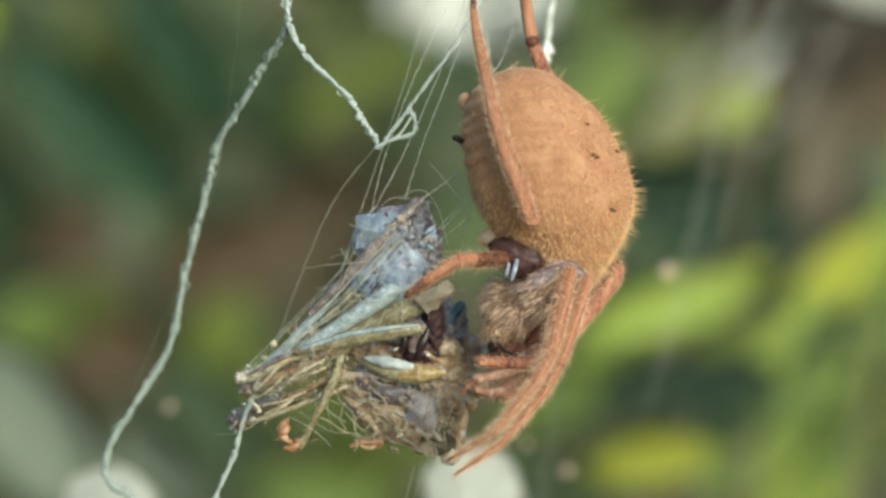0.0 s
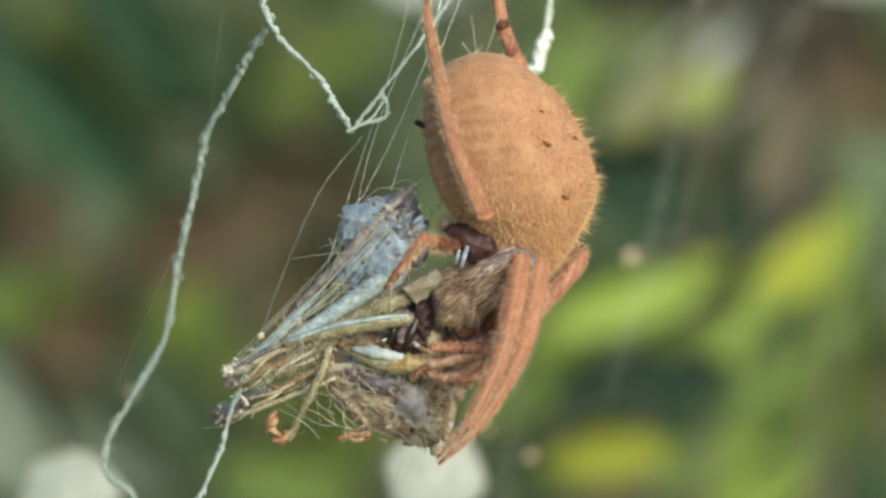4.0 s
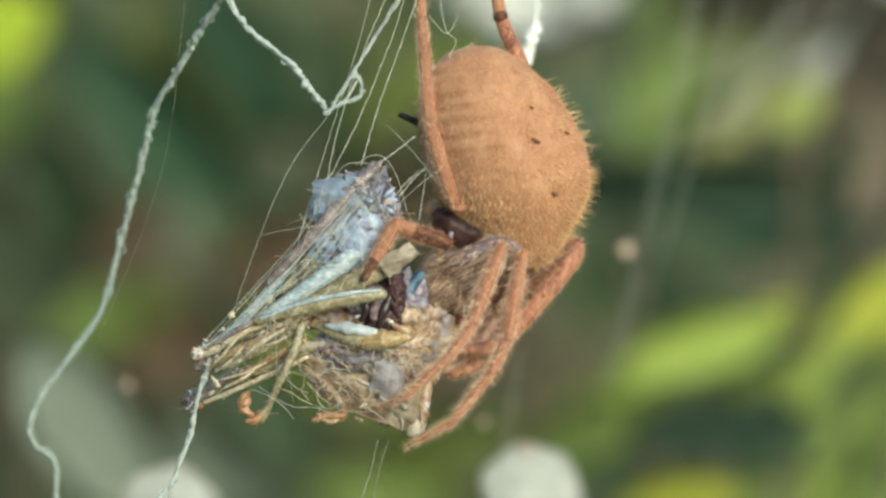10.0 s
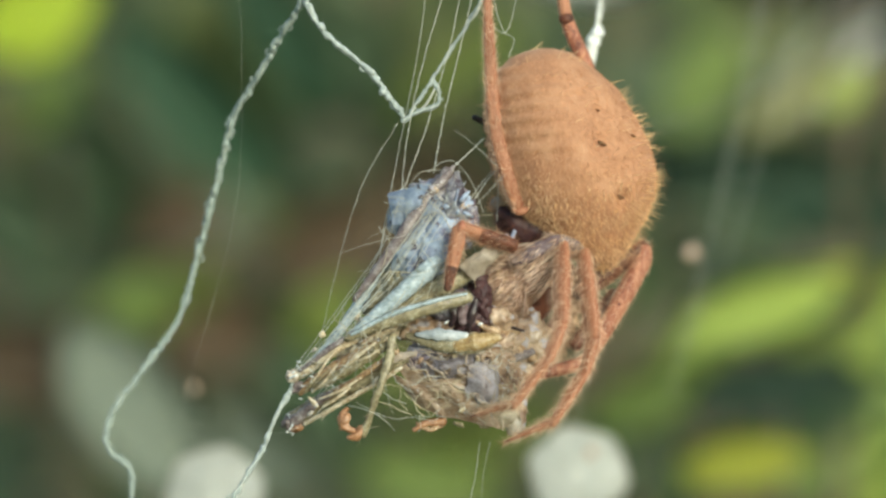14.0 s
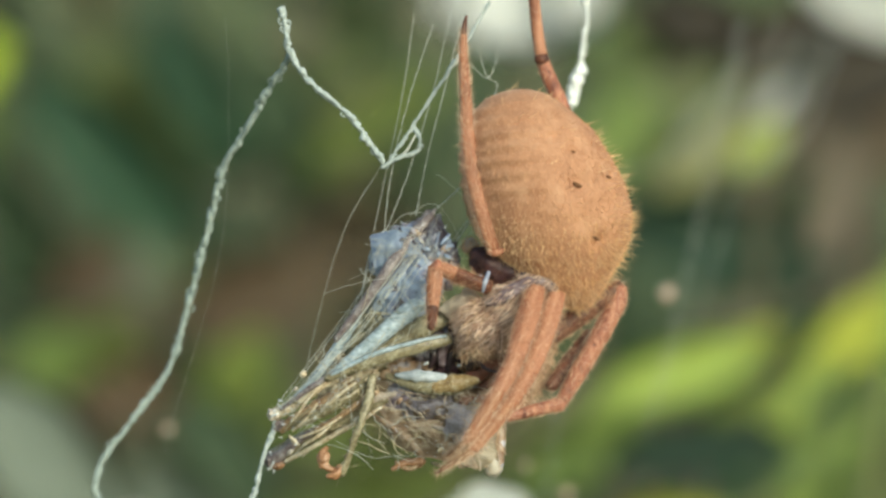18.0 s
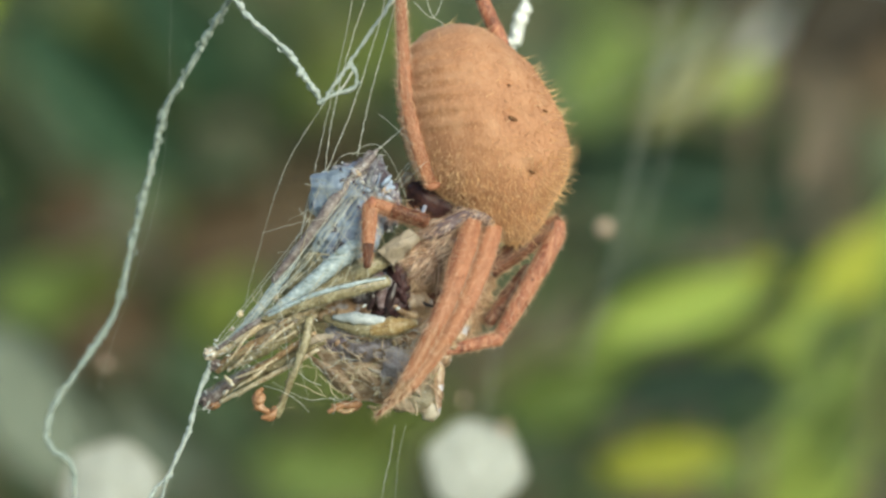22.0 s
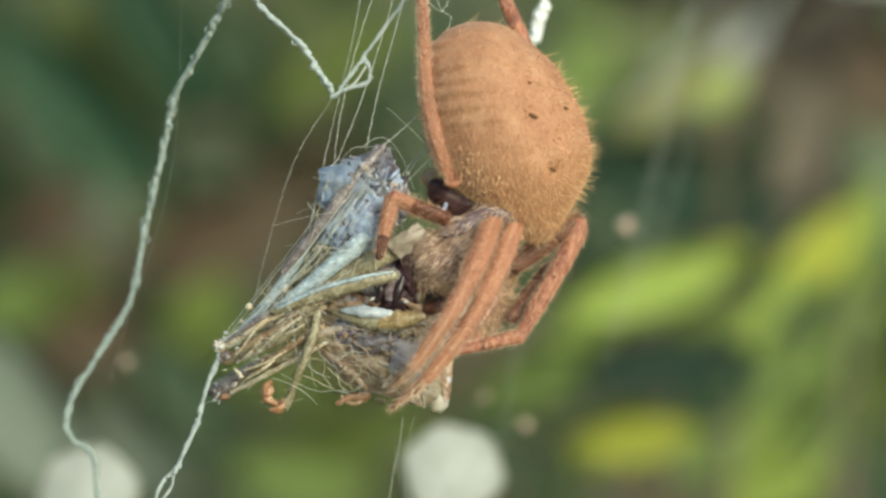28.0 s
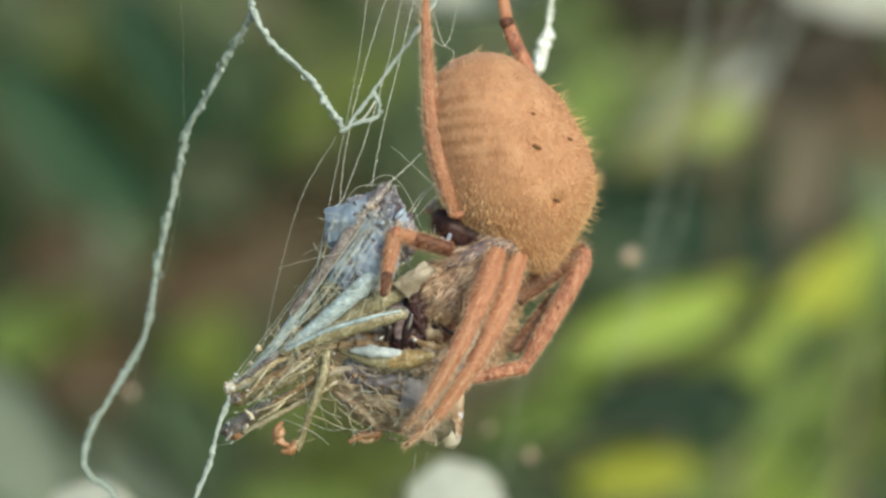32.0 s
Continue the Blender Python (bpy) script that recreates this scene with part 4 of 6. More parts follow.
stick("shin", ((575, 575, -46), (540, 596, -40), (500, 622, -26), (462, 640, -8)), (4, 5, 5, 3), M_STRAW, "", 0.4, spines=5)
stick("foreleg", ((566, 545, -52), (556, 594, -58), (536, 646, -62), (520, 690, -58), (506, 722, -54)), (6, 8, 7, 6, 7), M_FEMUR_OLIVE, "olive-brown dangling foreleg", 0.5, 3600, spines=6)
stick("foot", ((506, 706, -54), (496, 722, -58), (480, 724, -60)), (7, 8, 4), M_CLAW, "amber clawed foot", 0.5, n=12)
stick("foot", ((492, 714, -60), (476, 704, -58), (474, 686, -56), (482, 672, -50)), (5, 9, 9, 4), M_CLAW, "", 0.55, n=14, spines=3)
piece("foot", (476, 692, -58), (10, 13, 9), 20, M_CLAW, "", 0.4, 3500, 3)
stick("foot", ((654, 700, -5), (622, 702, -8), (598, 713, -8)), (8, 7, 4), M_CLAW, "", 0.4, n=12)
stick("foot", ((650, 706, -5), (625, 712, -8), (604, 700, -8)), (5, 5, 3), M_STRAW, "", 0.4, n=12)
stick("wing_scrap", ((520, 610, -26), (560, 588, -34), (606, 580, -40)), (3, 9, 5), M_CREAM, "", 0.4, flat=0.35)
# torn fibres of wing and silk over the papery tail
bm = bmesh.new()
fine = bmesh.new()
for i in range(150):
    x, y = rnd.uniform(570, 785), rnd.uniform(572, 712)
    if y > 600 + (x - 570) * 0.62 or y < 560 + abs(x - 660) * 0.12:
        continue
    g = math.radians(rnd.gauss(34, 26) if i % 3 else rnd.uniform(0, 360))
    ln, sag, d = rnd.uniform(16, 54), rnd.gauss(0, 7), rnd.uniform(-66, -52)
    dx, dy = math.cos(g), math.sin(g)
    pts = [spot(x + dx * ln * q - dy * sag * (1 - 4 * q * q), y + dy * ln * q + dx * sag * (1 - 4 * q * q), d + 18 * q * q) for q in (-0.5, -0.25, 0, 0.25, 0.5)]
    w = rnd.uniform(0.35, 1.2) * UNIT
    tube(bm if i % 2 else fine, bezier_path(pts, 8), lambda q: w * (1.1 - 0.7 * q), 5)
tagged(part("wing_fibre", finish(bm), M_PAPER, prey, "torn brown fibres"), kind="stuff")
tagged(part("silk_fibre", finish(fine), M_PAPER_PALE, prey, "tangled pale silk"), kind="stuff")
# frayed silk clinging to the larger pieces
for ob in [c for c in prey.children if c.name.split(".")[0] in ("thorax", "shoulder_plate", "side_plate", "femur", "tail_lump", "neck_plate", "husk", "knee", "cream_flap", "dark_plate")]:
    big = max(ob.dimensions) / UNIT
    part("silk_fuzz", coat_of_hair(ob, int(big * 1.3), 8, 0.36, Vector((-0.5, -0.2, -0.5)), RNG, None, 0.8), M_SILK_THIN if big > 90 else M_SILK_GOLD, ob)
# fine silk laid along the long shins, and split straws fanning out at their ends
for i in range(9):
    o, e = abs(rnd.gauss(0, 9)), abs(rnd.gauss(0, 8))
    q = rnd.uniform(0, 0.4)
    a, b, c = (656 - 80 * q + o, 292 + 110 * q + o * 0.6), (545 + o, 440 + o * 0.7), (398 + e * 1.2 + 60 * rnd.random() ** 2, 602 + e - 45 * rnd.random() ** 2)
    strand(prey, ((*a, -58), ((a[0] + b[0]) / 2, (a[1] + b[1]) / 2, -70), (*b, -66), ((b[0] + c[0]) / 2 - 4, (b[1] + c[1]) / 2, -54), (*c, -24)), rnd.choice((0.25, 0.35, 0.5)), beads=0.1, material=M_SILK_THIN, n=16).name = "silk_thread"
for i in range(9):
    x, y = rnd.uniform(440, 570), 0
    y = 985 - x * 0.80 + rnd.gauss(0, 26)
    g, ln = math.radians(rnd.gauss(148, 16)), rnd.uniform(40, 90)
    stick("straw", ((x, y, -48), (x + math.cos(g) * ln * 0.5, y + math.sin(g) * ln * 0.5 + rnd.gauss(0, 3), -44), (x + math.cos(g) * ln, y + math.sin(g) * ln, -26)), (1.5, rnd.uniform(2, 4.2), 1.5), rnd.choice((M_PALE_STRAW, M_PALE_STRAW, M_PALE_STRAW, M_FEMUR_OLIVE)), "", 0.4, n=14, seg=8, flat=0.6)
# crumbs of cuticle, all over the bundle
CRUMB = (M_BLUE, M_PURPLE, M_PALE_STRAW, M_PALE_STRAW, M_HUSK, M_FEMUR_OLIVE, M_WHITE_CUT, M_CREAM)
for i in range(50):
    s = rnd.random()
    if i % 3 == 0:
        x, y, d = rnd.uniform(640, 715), rnd.uniform(280, 350), -42
    elif i % 3 == 1:
        x, y, d = rnd.uniform(610, 780), rnd.uniform(570, 710), -42
    else:
        x = rnd.uniform(410, 600)
        y, d = 962 - x * 0.80 + rnd.gauss(0, 34), -34
    a = rnd.choice((-40, -40, -60, 20)) + rnd.gauss(0, 25)
    piece("crumb", (x, y, d + rnd.gauss(0, 8)), (rnd.uniform(5, 15), rnd.uniform(2.5, 6), rnd.uniform(3, 7)), a, rnd.choice(CRUMB[:2] + (M_HUSK,) if i % 3 == 0 else CRUMB[2:6] + (M_CREAM,)), "", 0.5, 4200, 2)

# silk wound round the bundle
for i in range(55):
    s = rnd.random()
    cx, cy = 690 - 230 * s + rnd.gauss(0, 34), 330 + 300 * s * rnd.uniform(0.2, 1.2) + rnd.gauss(0, 40)
    if cx < 560:
        cy = max(cy, 1080 - cx)
    a = math.radians(rnd.choice((125, 125, 150, 60, 20)) + rnd.gauss(0, 16))
    h = rnd.uniform(18, 90)
    sag = rnd.gauss(0, 5)
    dz = rnd.uniform(-84, -58)
    dx, dy = math.cos(a), math.sin(a)
    pts = [(cx + dx * h * q - dy * sag * (1 - q * q), cy + dy * h * q + dx * sag * (1 - q * q), dz + 26 * q * q) for q in (-1, -0.5, 0, 0.5, 1)]
    strand(prey, pts, rnd.choice((0.3, 0.35, 0.5)), beads=0.03, material=rnd.choice((M_SILK_THIN, M_SILK_THIN, M_SILK_GOLD)), n=10).name = "silk_thread"
for i in range(16):
    cx, cy = rnd.uniform(400, 600), 0
    cy = 960 - cx * 0.80 + rnd.gauss(0, 34)
    pts, a = [], rnd.uniform(0, 6.3)
    x, y, d = cx, cy, rnd.uniform(-60, -10)
    for q in range(5):
        pts.append((x, y, d))
        a += rnd.gauss(0, 0.8)
        x, y, d = x + math.cos(a) * 12, y + math.sin(a) * 10, d + rnd.gauss(0, 6)
    strand(prey, pts, rnd.choice((0.35, 0.5, 0.7)), material=rnd.choice((M_SILK_GOLD, M_SILK_THIN)), n=10).name = "silk_thread"
for i in range(56):
    cx, cy = rnd.uniform(580, 770), rnd.uniform(600, 690)
    pts, a = [], rnd.uniform(0, 6.3)
    x, y, d = cx, cy, rnd.uniform(-52, -38)
    for q in range(6):
        pts.append((x, y, d))
        a += rnd.gauss(0, 0.7)
        x, y, d = x + math.cos(a) * 13, y + math.sin(a) * 10, d + rnd.gauss(0, 3)
    strand(prey, pts, rnd.choice((0.35, 0.5, 0.7)), material=M_SILK_THIN if i % 3 == 0 else M_SILK_GOLD, n=12).name = "silk_thread"
for i in range(34):
    cx, cy = rnd.gauss(618, 34), 0
    cy = 286 + abs(rnd.gauss(0, 26)) + max(0, 625 - cx) * 0.7
    pts, a = [], rnd.gauss(2.2, 0.8)
    x, y, d = cx, cy, rnd.uniform(-66, -46)
    for q in range(6):
        pts.append((x, y, d))
        a += rnd.gauss(0, 0.22)
        x, y, d = x + math.cos(a) * 8, y + math.sin(a) * 7, d + rnd.gauss(0, 3)
    strand(prey, pts, rnd.choice((0.22, 0.3, 0.45)), material=M_SILK_THIN, n=10).name = "silk_thread"
# grit and silk tufts on the crumpled plates
bm = bmesh.new()
for i in range(34):
    s = rnd.random()
    x, y = 675 - 80 * rnd.random() - 30 * s, 275 + 120 * s + rnd.gauss(0, 12)
    bmesh.ops.create_icosphere(bm, subdivisions=1, radius=rnd.uniform(0.8, 2.2) * UNIT, matrix=Matrix.Translation(spot(x, y, -50 + rnd.gauss(0, 6))))
part("silk_grit", finish(bm), M_WHITE_CUT, prey)

# white specks painted as glints of bare cuticle and dried silk all over the bundle
bm = bmesh.new()
for i in range(140):
    q = rnd.random()
    if q < 0.3:
        x, y, d = rnd.uniform(575, 720), rnd.uniform(285, 400), -52
    elif q < 0.65:
        x = rnd.uniform(400, 590)
        y, d = 968 - x * 0.80 + rnd.gauss(0, 30), -50
    else:
        x, y, d = rnd.uniform(600, 770), rnd.uniform(580, 700), -50
    hair(bm, spot(x, y, d + rnd.gauss(0, 8)), Vector((rnd.gauss(0, 1), rnd.gauss(-0.3, 0.4), rnd.gauss(0, 1))).normalized(), rnd.uniform(3, 11) * UNIT, rnd.uniform(0.7, 1.6) * UNIT)
part("silk_glint", finish(bm, False), M_WHITE_CUT, prey, "white specks standing for glints on cuticle and silk")

# ---- the spider ----
spider = thing("orb_weaver_spider", "large tan and rusty orb-weaver spider feeding on wrapped prey", "spider")

RINGS = ((38, 838, 864), (44, 812, 890), (56, 786, 912), (76, 764, 938), (110, 747, 978), (160, 742, 1010), (210, 745, 1034),
         (260, 756, 1046), (300, 775, 1042), (335, 800, 1028), (365, 835, 1011), (395, 878, 992), (415, 912, 978), (428, 942, 962))
DOTS = ((945, 205, 7), (980, 300, 6), (938, 146, 3.5), (1003, 192, 5), (870, 262, 3), (905, 118, 3))

DIMPLES = ((945, 203, 26), (980, 300, 22), (1003, 192, 20), (938, 146, 18), (996, 246, 20), (905, 118, 16), (955, 262, 20))


def ring_at(y):
    ys = [r[0] for r in RINGS]
    return float(np.interp(y, ys, [r[1] for r in RINGS])), float(np.interp(y, ys, [r[2] for r in RINGS]))


def abdomen_depth(x, y):
    a, b = ring_at(y)
    q = (x - (a + b) / 2) / ((b - a) / 2)
    return -0.93 * (b - a) / 2 * math.sqrt(max(0.0, 1 - q * q))


def abdomen_mesh():
    bm = bmesh.new()
    rows, seg = [], 72
    ys = [38 + 390 * (0.5 - 0.5 * math.cos(math.pi * i / 109)) for i in range(110)]
    lo = [ring_at(y)[0] for y in ys]
    hi = [ring_at(y)[1] for y in ys]
    k = np.array([1, 2, 3, 2, 1]) / 9
    lo2, hi2 = np.array(lo), np.array(hi)
    lo2[2:-2], hi2[2:-2] = np.convolve(lo, k, "valid"), np.convolve(hi, k, "valid")
    for y, a, b in zip(ys, lo2, hi2):
        row = []
        c, r = (a + b) / 2, (b - a) / 2
        for j in range(seg):
            th = 2 * math.pi * j / seg
            yy = y + 26 * math.sin(th) ** 2 + 5 * noise.noise(Vector((th, y * 0.02, 1)))
            calm = min(1.0, max(0.15, (930 - c - r * math.cos(th)) / 110))
            fold = 1 + (0.021 * calm * math.sin(yy * 0.25 + 0.6 * math.sin(yy * 0.045)) * min(1.0, (265 - y) / 70, y / 60) if y < 265 else 0.0)
            x, d = c + r * fold * math.cos(th), 0.93 * r * fold * math.sin(th)
            p = Vector((x, y, d))
            w = 0.016 * noise.noise(p * 0.012) + 0.010 * noise.noise(p * 0.035) + 0.005 * noise.noise(p * 0.09)
            x, d = c + (x - c) * (1 + w), d * (1 + w)
            if d < 0:
                for px, py, pr in DOTS:
                    e = ((x - px) ** 2 + (y - py) ** 2) / (pr * 2.0) ** 2
                    d += 8 * math.exp(-e)
                for px, py, pr in DIMPLES:
                    d += 6 * math.exp(-((x - px) ** 2 + (y - py) ** 2) / pr ** 2)
            row.append(bm.verts.new(spot(x, y, d)))
        rows.append(row)
    for a, b in zip(rows, rows[1:]):
        for j in range(seg):
            bm.faces.new((a[j], a[(j + 1) % seg], b[(j + 1) % seg], b[j]))
    bm.faces.new(rows[0])
    bm.faces.new(rows[-1])
    return finish(bm)


abdomen = part("abdomen", abdomen_mesh(), M_ABDOMEN, spider, "plump fuzzy tan-orange abdomen with small dark pits")
for x, y, r in DOTS[:4]:
    d = abdomen_depth(x, y)
    part("pit", lump((x, y, d + 5), (r * 1.3, r * 0.5, 2.4), 28, 0.2, 3000, x, 2), M_PIT, abdomen)


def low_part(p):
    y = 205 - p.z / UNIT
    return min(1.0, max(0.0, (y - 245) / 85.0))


DOWN = Vector((0.12, 0, -0.9))
part("fuzz", coat_of_hair(abdomen, 15000, 7, 0.42, DOWN * 1.5, RNG), M_FUZZ, abdomen)
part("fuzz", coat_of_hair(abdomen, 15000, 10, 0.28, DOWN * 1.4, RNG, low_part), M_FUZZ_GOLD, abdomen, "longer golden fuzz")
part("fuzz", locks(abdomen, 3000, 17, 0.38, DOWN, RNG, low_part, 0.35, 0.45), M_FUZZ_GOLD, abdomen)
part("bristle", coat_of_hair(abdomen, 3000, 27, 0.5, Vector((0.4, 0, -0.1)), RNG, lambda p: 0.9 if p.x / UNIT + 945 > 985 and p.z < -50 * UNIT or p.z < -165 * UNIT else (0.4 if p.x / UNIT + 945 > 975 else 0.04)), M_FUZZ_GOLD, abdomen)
part("spinneret", lump((754, 94, 40), (11, 15, 13), 10, 0.2, 1800, 3.0, 3), M_FUZZ, spider)

# head and chest: the carapace and all that sits on it
carapace = part("carapace", lump((826, 424, -16), (78, 42, 46), -42, 0.10, 900, 4.0), M_CARAPACE, spider, "grey-brown hairy carapace")
head = part("head", lump((780, 456, -24), (40, 50, 42), -38, 0.20, 800, 5.0), M_CARAPACE, carapace)
cheek = part("face", lump((770, 496, -20), (27, 26, 32), -20, 0.22, 1100, 5.6), M_CARAPACE, carapace)
COMB = Vector((-1.9, -0.1, -1.4))
part("hair", coat_of_hair(carapace, 2600, 28, 0.4, COMB * 1.6, RNG, None, 0.4), M_CARAPACE_HAIR, carapace)
part("hair", locks(carapace, 1500, 46, 1.1, COMB, RNG, None, 0.16, 0.22), M_CARAPACE_HAIR, carapace, "long combed pinkish-brown hair")
part("hair", coat_of_hair(head, 2400, 22, 0.36, COMB * 1.5, RNG, None, 0.4), M_CARAPACE_HAIR, carapace)
part("hair", locks(head, 1300, 34, 1.0, COMB, RNG, None, 0.25, 0.28), M_CARAPACE_HAIR, carapace)
part("hair", locks(head, 700, 30, 0.9, Vector((-0.7, -0.3, -1)), RNG, lambda p: 1.0 if p.x / UNIT + 945 < 785 else 0.15, 0.4, 0.4), M_FACE_HAIR, carapace, "straw-coloured hair round the face")
part("hair", locks(cheek, 800, 24, 0.85, Vector((-0.4, -0.3, -1)), RNG, None, 0.45, 0.45), M_FACE_HAIR, carapace)
waist = part("waist", lump((812, 354, -16), (60, 30, 34), 26, 0.22, 900, 6.0), M_WAIST, spider, "dark purple-brown waist")
# the blue-white highlight on the wet leg base, modelled as pale glossy streaks
part("waist_plate", limb(((790, 360, -62), (783, 378, -68), (779, 396, -60)), (3.5, 5, 3), 12, 10), M_COXA_GLINT, waist, "shiny blue-grey streak standing for the glint on a wet leg base")
part("waist_plate", limb(((776, 366, -58), (772, 378, -62), (770, 388, -56)), (3, 4, 3), 10, 8), M_COXA_GLINT, waist)
shoulder = part("shoulder", lump((830, 394, -66), (50, 13, 13), -30, 0.16, 1300, 3.3), M_MAUVE, waist, "shiny mauve front plate of the carapace")
coxa = part("coxa", lump((880, 376, -46), (40, 17, 26), 14, 0.14, 1100, 8.0), M_MAUVE, carapace, "mauve-brown leg bases")
part("coxa", limb(((774, 336, 20), (798, 348, 14), (826, 356, 10)), (12, 12, 12), 8, 9, 1.0, 0.2), M_WAIST, waist)
knob = part("coxa", lump((762, 316, 12), (13, 14, 12), 0, 0.2, 1500, 7.0, 3), M_CREAM, waist, "pale fuzzy knob under the abdomen")
part("hair", coat_of_hair(knob, 300, 10, 0.4, Vector((-0.4, 0, 0.2)), RNG, None, 0.5), M_FUZZ, waist)
part("coxa", limb(((882, 420, -10), (856, 470, -10), (822, 520, -6)), (20, 22, 16), 12, 10, 0.9, 0.12), M_LEG_DARK, carapace, "dark leg base under the carapace")
part("coxa", limb(((850, 410, -20), (815, 470, -24), (785, 530, -14)), (16, 20, 14), 12, 10, 0.9, 0.12), M_CARAPACE, carapace)
part("hair", locks(shoulder, 200, 24, 0.6, COMB, RNG, None, 0.3, 0.4), M_CARAPACE_HAIR, waist)
part("hair", coat_of_hair(coxa, 700, 14, 0.4, COMB, RNG, None, 0.5), M_CARAPACE_HAIR, carapace)
part("hair", coat_of_hair(waist, 700, 14, 0.4, COMB, RNG, None, 0.5), M_LEG_DARK, waist)
for x, y in ((748, 508), (756, 528)):
    part("jaw", limb(((775, 500, -24), (x + 8, y - 6, -34), (x + 2, y + 6, -22)), (15, 12, 7), 10, 10, 0.9, 0.08), M_BLACK, carapace, "dark shiny jaw")
part("feeler", limb(((765, 512, -40), (786, 532, -56), (814, 540, -60)), (4, 3.5, 2), 10, 8), M_BLACK, carapace, "thin black feeler")


def hairy_limb(points, radii, material, parent, name="leg", label="", n=24, seg=16, flat=0.8, hairs=260, length=12, raw=False):
    """A limb with short hairs in one mesh; raw: points are metres already."""
    pts = bezier_path([Vector(p) if raw else spot(*p) for p in points], n)
    rad = [float(v) * UNIT for v in np.interp(np.linspace(0, len(radii) - 1, n), range(len(radii)), radii)]
    bm = bmesh.new()
    tube(bm, pts, rad, seg, flat, 0.07, 1100.0, len(points) + radii[0], 0.15)
    finish(bm)
    ob = part(name, bm, material, parent, label)
    along = (pts[-1] - pts[0]).normalized()
    fur = coat_of_hair(ob, int(hairs * 1.8), length * 1.0, 0.25, along * 0.8, RNG)
    flat_fur = coat_of_hair(ob, int(hairs * 1.2), length * 0.8, 0.2, along * 3.0, RNG, None, 0.5)
    bm = bmesh.new()
    bm.from_mesh(ob.data)
    k = len(bm.faces)
    me = bpy.data.meshes.new("tmp")
    long_hairs = len(fur.faces)
    for coat in (fur, flat_fur):
        coat.to_mesh(me)
        coat.free()
        bm.from_mesh(me)
    bpy.data.meshes.remove(me)
    bm.faces.ensure_lookup_table()
    for i, f in enumerate(bm.faces[k:]):
        f.material_index = 1 if i < long_hairs else 2
    bm.to_mesh(ob.data)
    bm.free()
    ob.data.materials.append(M_LEG_HAIR)
    ob.data.materials.append(M_LEG_FUZZ)
    return ob


# hind leg laid along the abdomen, and the one that holds the web above
leg = hind_leg = hairy_limb(((800, 322, -70), (784, 270, -80), (767, 212, -78), (757, 150, -66), (752, 98, -56)), (13, 17, 16, 15, 11.5), M_LEG_UP, spider, label="rusty hind leg folded along the abdomen", hairs=900, length=14, flat=0.62)
hairy_limb(((752, 102, -56), (749, 40, -44), (746, -20, -34), (747, -66, -26)), (12, 10.5, 8, 5.5), M_LEG_UP, leg, "lower_leg", hairs=620)
part("claw", limb(((747, -60, -27), (749, -76, -25), (752, -92, -22)), (6, 5, 2.5), 8, 8), M_LEG_DARK, leg)
part("joint", limb(((788, 322, -70), (802, 326, -72), (818, 318, -70)), (6, 8, 5), 8, 9), M_LEG, leg)
leg = hairy_limb(((938, 110, 70), (922, 62, 66), (902, 20, 60), (890, -12, 56)), (15, 14, 14, 12), M_LEG_FAR, spider, label="rusty hind leg reaching up to the web", hairs=160, length=8)
hairy_limb(((888, -18, 56), (880, -70, 54), (873, -150, 52), (868, -300, 50)), (12, 11, 10, 8), M_LEG_UP, leg, "lower_leg", hairs=240, length=7)
part("joint", limb(((879, -16, 56), (888, -14, 54), (898, -17, 56)), (8, 13, 8), 8, 9), M_LEG_DARK, leg)
leg_tip = part("leg_tip", limb(((690, 160, 30), (722, 173, 34), (768, 190, 40)), (5, 7.5, 8.5), 10, 10), M_BLACK, spider, "black leg tip behind the abdomen")

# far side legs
# the thigh takes the dark leg colour in place of shade on its underside
leg = hairy_limb(((905, 474, 14), (955, 436, 22), (1002, 402, 28), (1028, 386, 28)), (18, 22, 19, 13), M_LEG_DARK, spider, label="bent rusty leg on the far side, upper piece coloured as shaded", hairs=420, length=18)
far_lower = hairy_limb(((1026, 388, 26), (1021, 416, 24), (990, 474, 18), (954, 536, 12), (920, 594, 6)), (13, 17, 18, 16.5, 12), M_LEG_FAR, leg, "lower_leg", hairs=700, length=11)
# the leg's shaded inner side, put in as a dark limb behind it
far_inner = hairy_limb(((978, 470, 46), (938, 524, 40), (902, 566, 26)), (14, 19, 12), M_LEG_DARK, leg, "upper_leg", "leg segment with shade put into its dark red colour", hairs=240)
far_foot = hairy_limb(((924, 594, 6), (880, 604, 0), (838, 614, -8), (800, 622, -14)), (14, 12, 10, 8), M_LEG_FAR, leg, "foot", hairs=260)
leg = hairy_limb(((896, 430, 40), (896, 480, 44), (878, 540, 40), (852, 590, 30)), (18, 18, 15, 11), M_CARAPACE, spider, label="hairy leg behind the front legs", hairs=300, length=18)
part("hair", locks(leg, 1500, 26, 0.8, Vector((0.5, 0, -0.6)), RNG, None, 0.5, 0.9), M_FACE_HAIR, leg, "long straw-coloured leg hair")
hairy_limb(((854, 588, 30), (840, 606, 22), (800, 620, 10)), (12, 11, 8), M_LEG_UP, leg, "lower_leg", hairs=160)

# short legs folded in between the face and the prey
leg = hairy_limb(((876, 520, 30), (850, 560, 14), (800, 578, 2), (742, 592, -10)), (16, 15, 12, 7), M_LEG_PINK, spider, label="short pinkish-brown leg folded under the face", hairs=260)
hairy_limb(((746, 592, -10), (728, 600, -16), (716, 616, -16)), (7, 6, 3), M_LEG_DARK, leg, "foot", hairs=40, length=8)
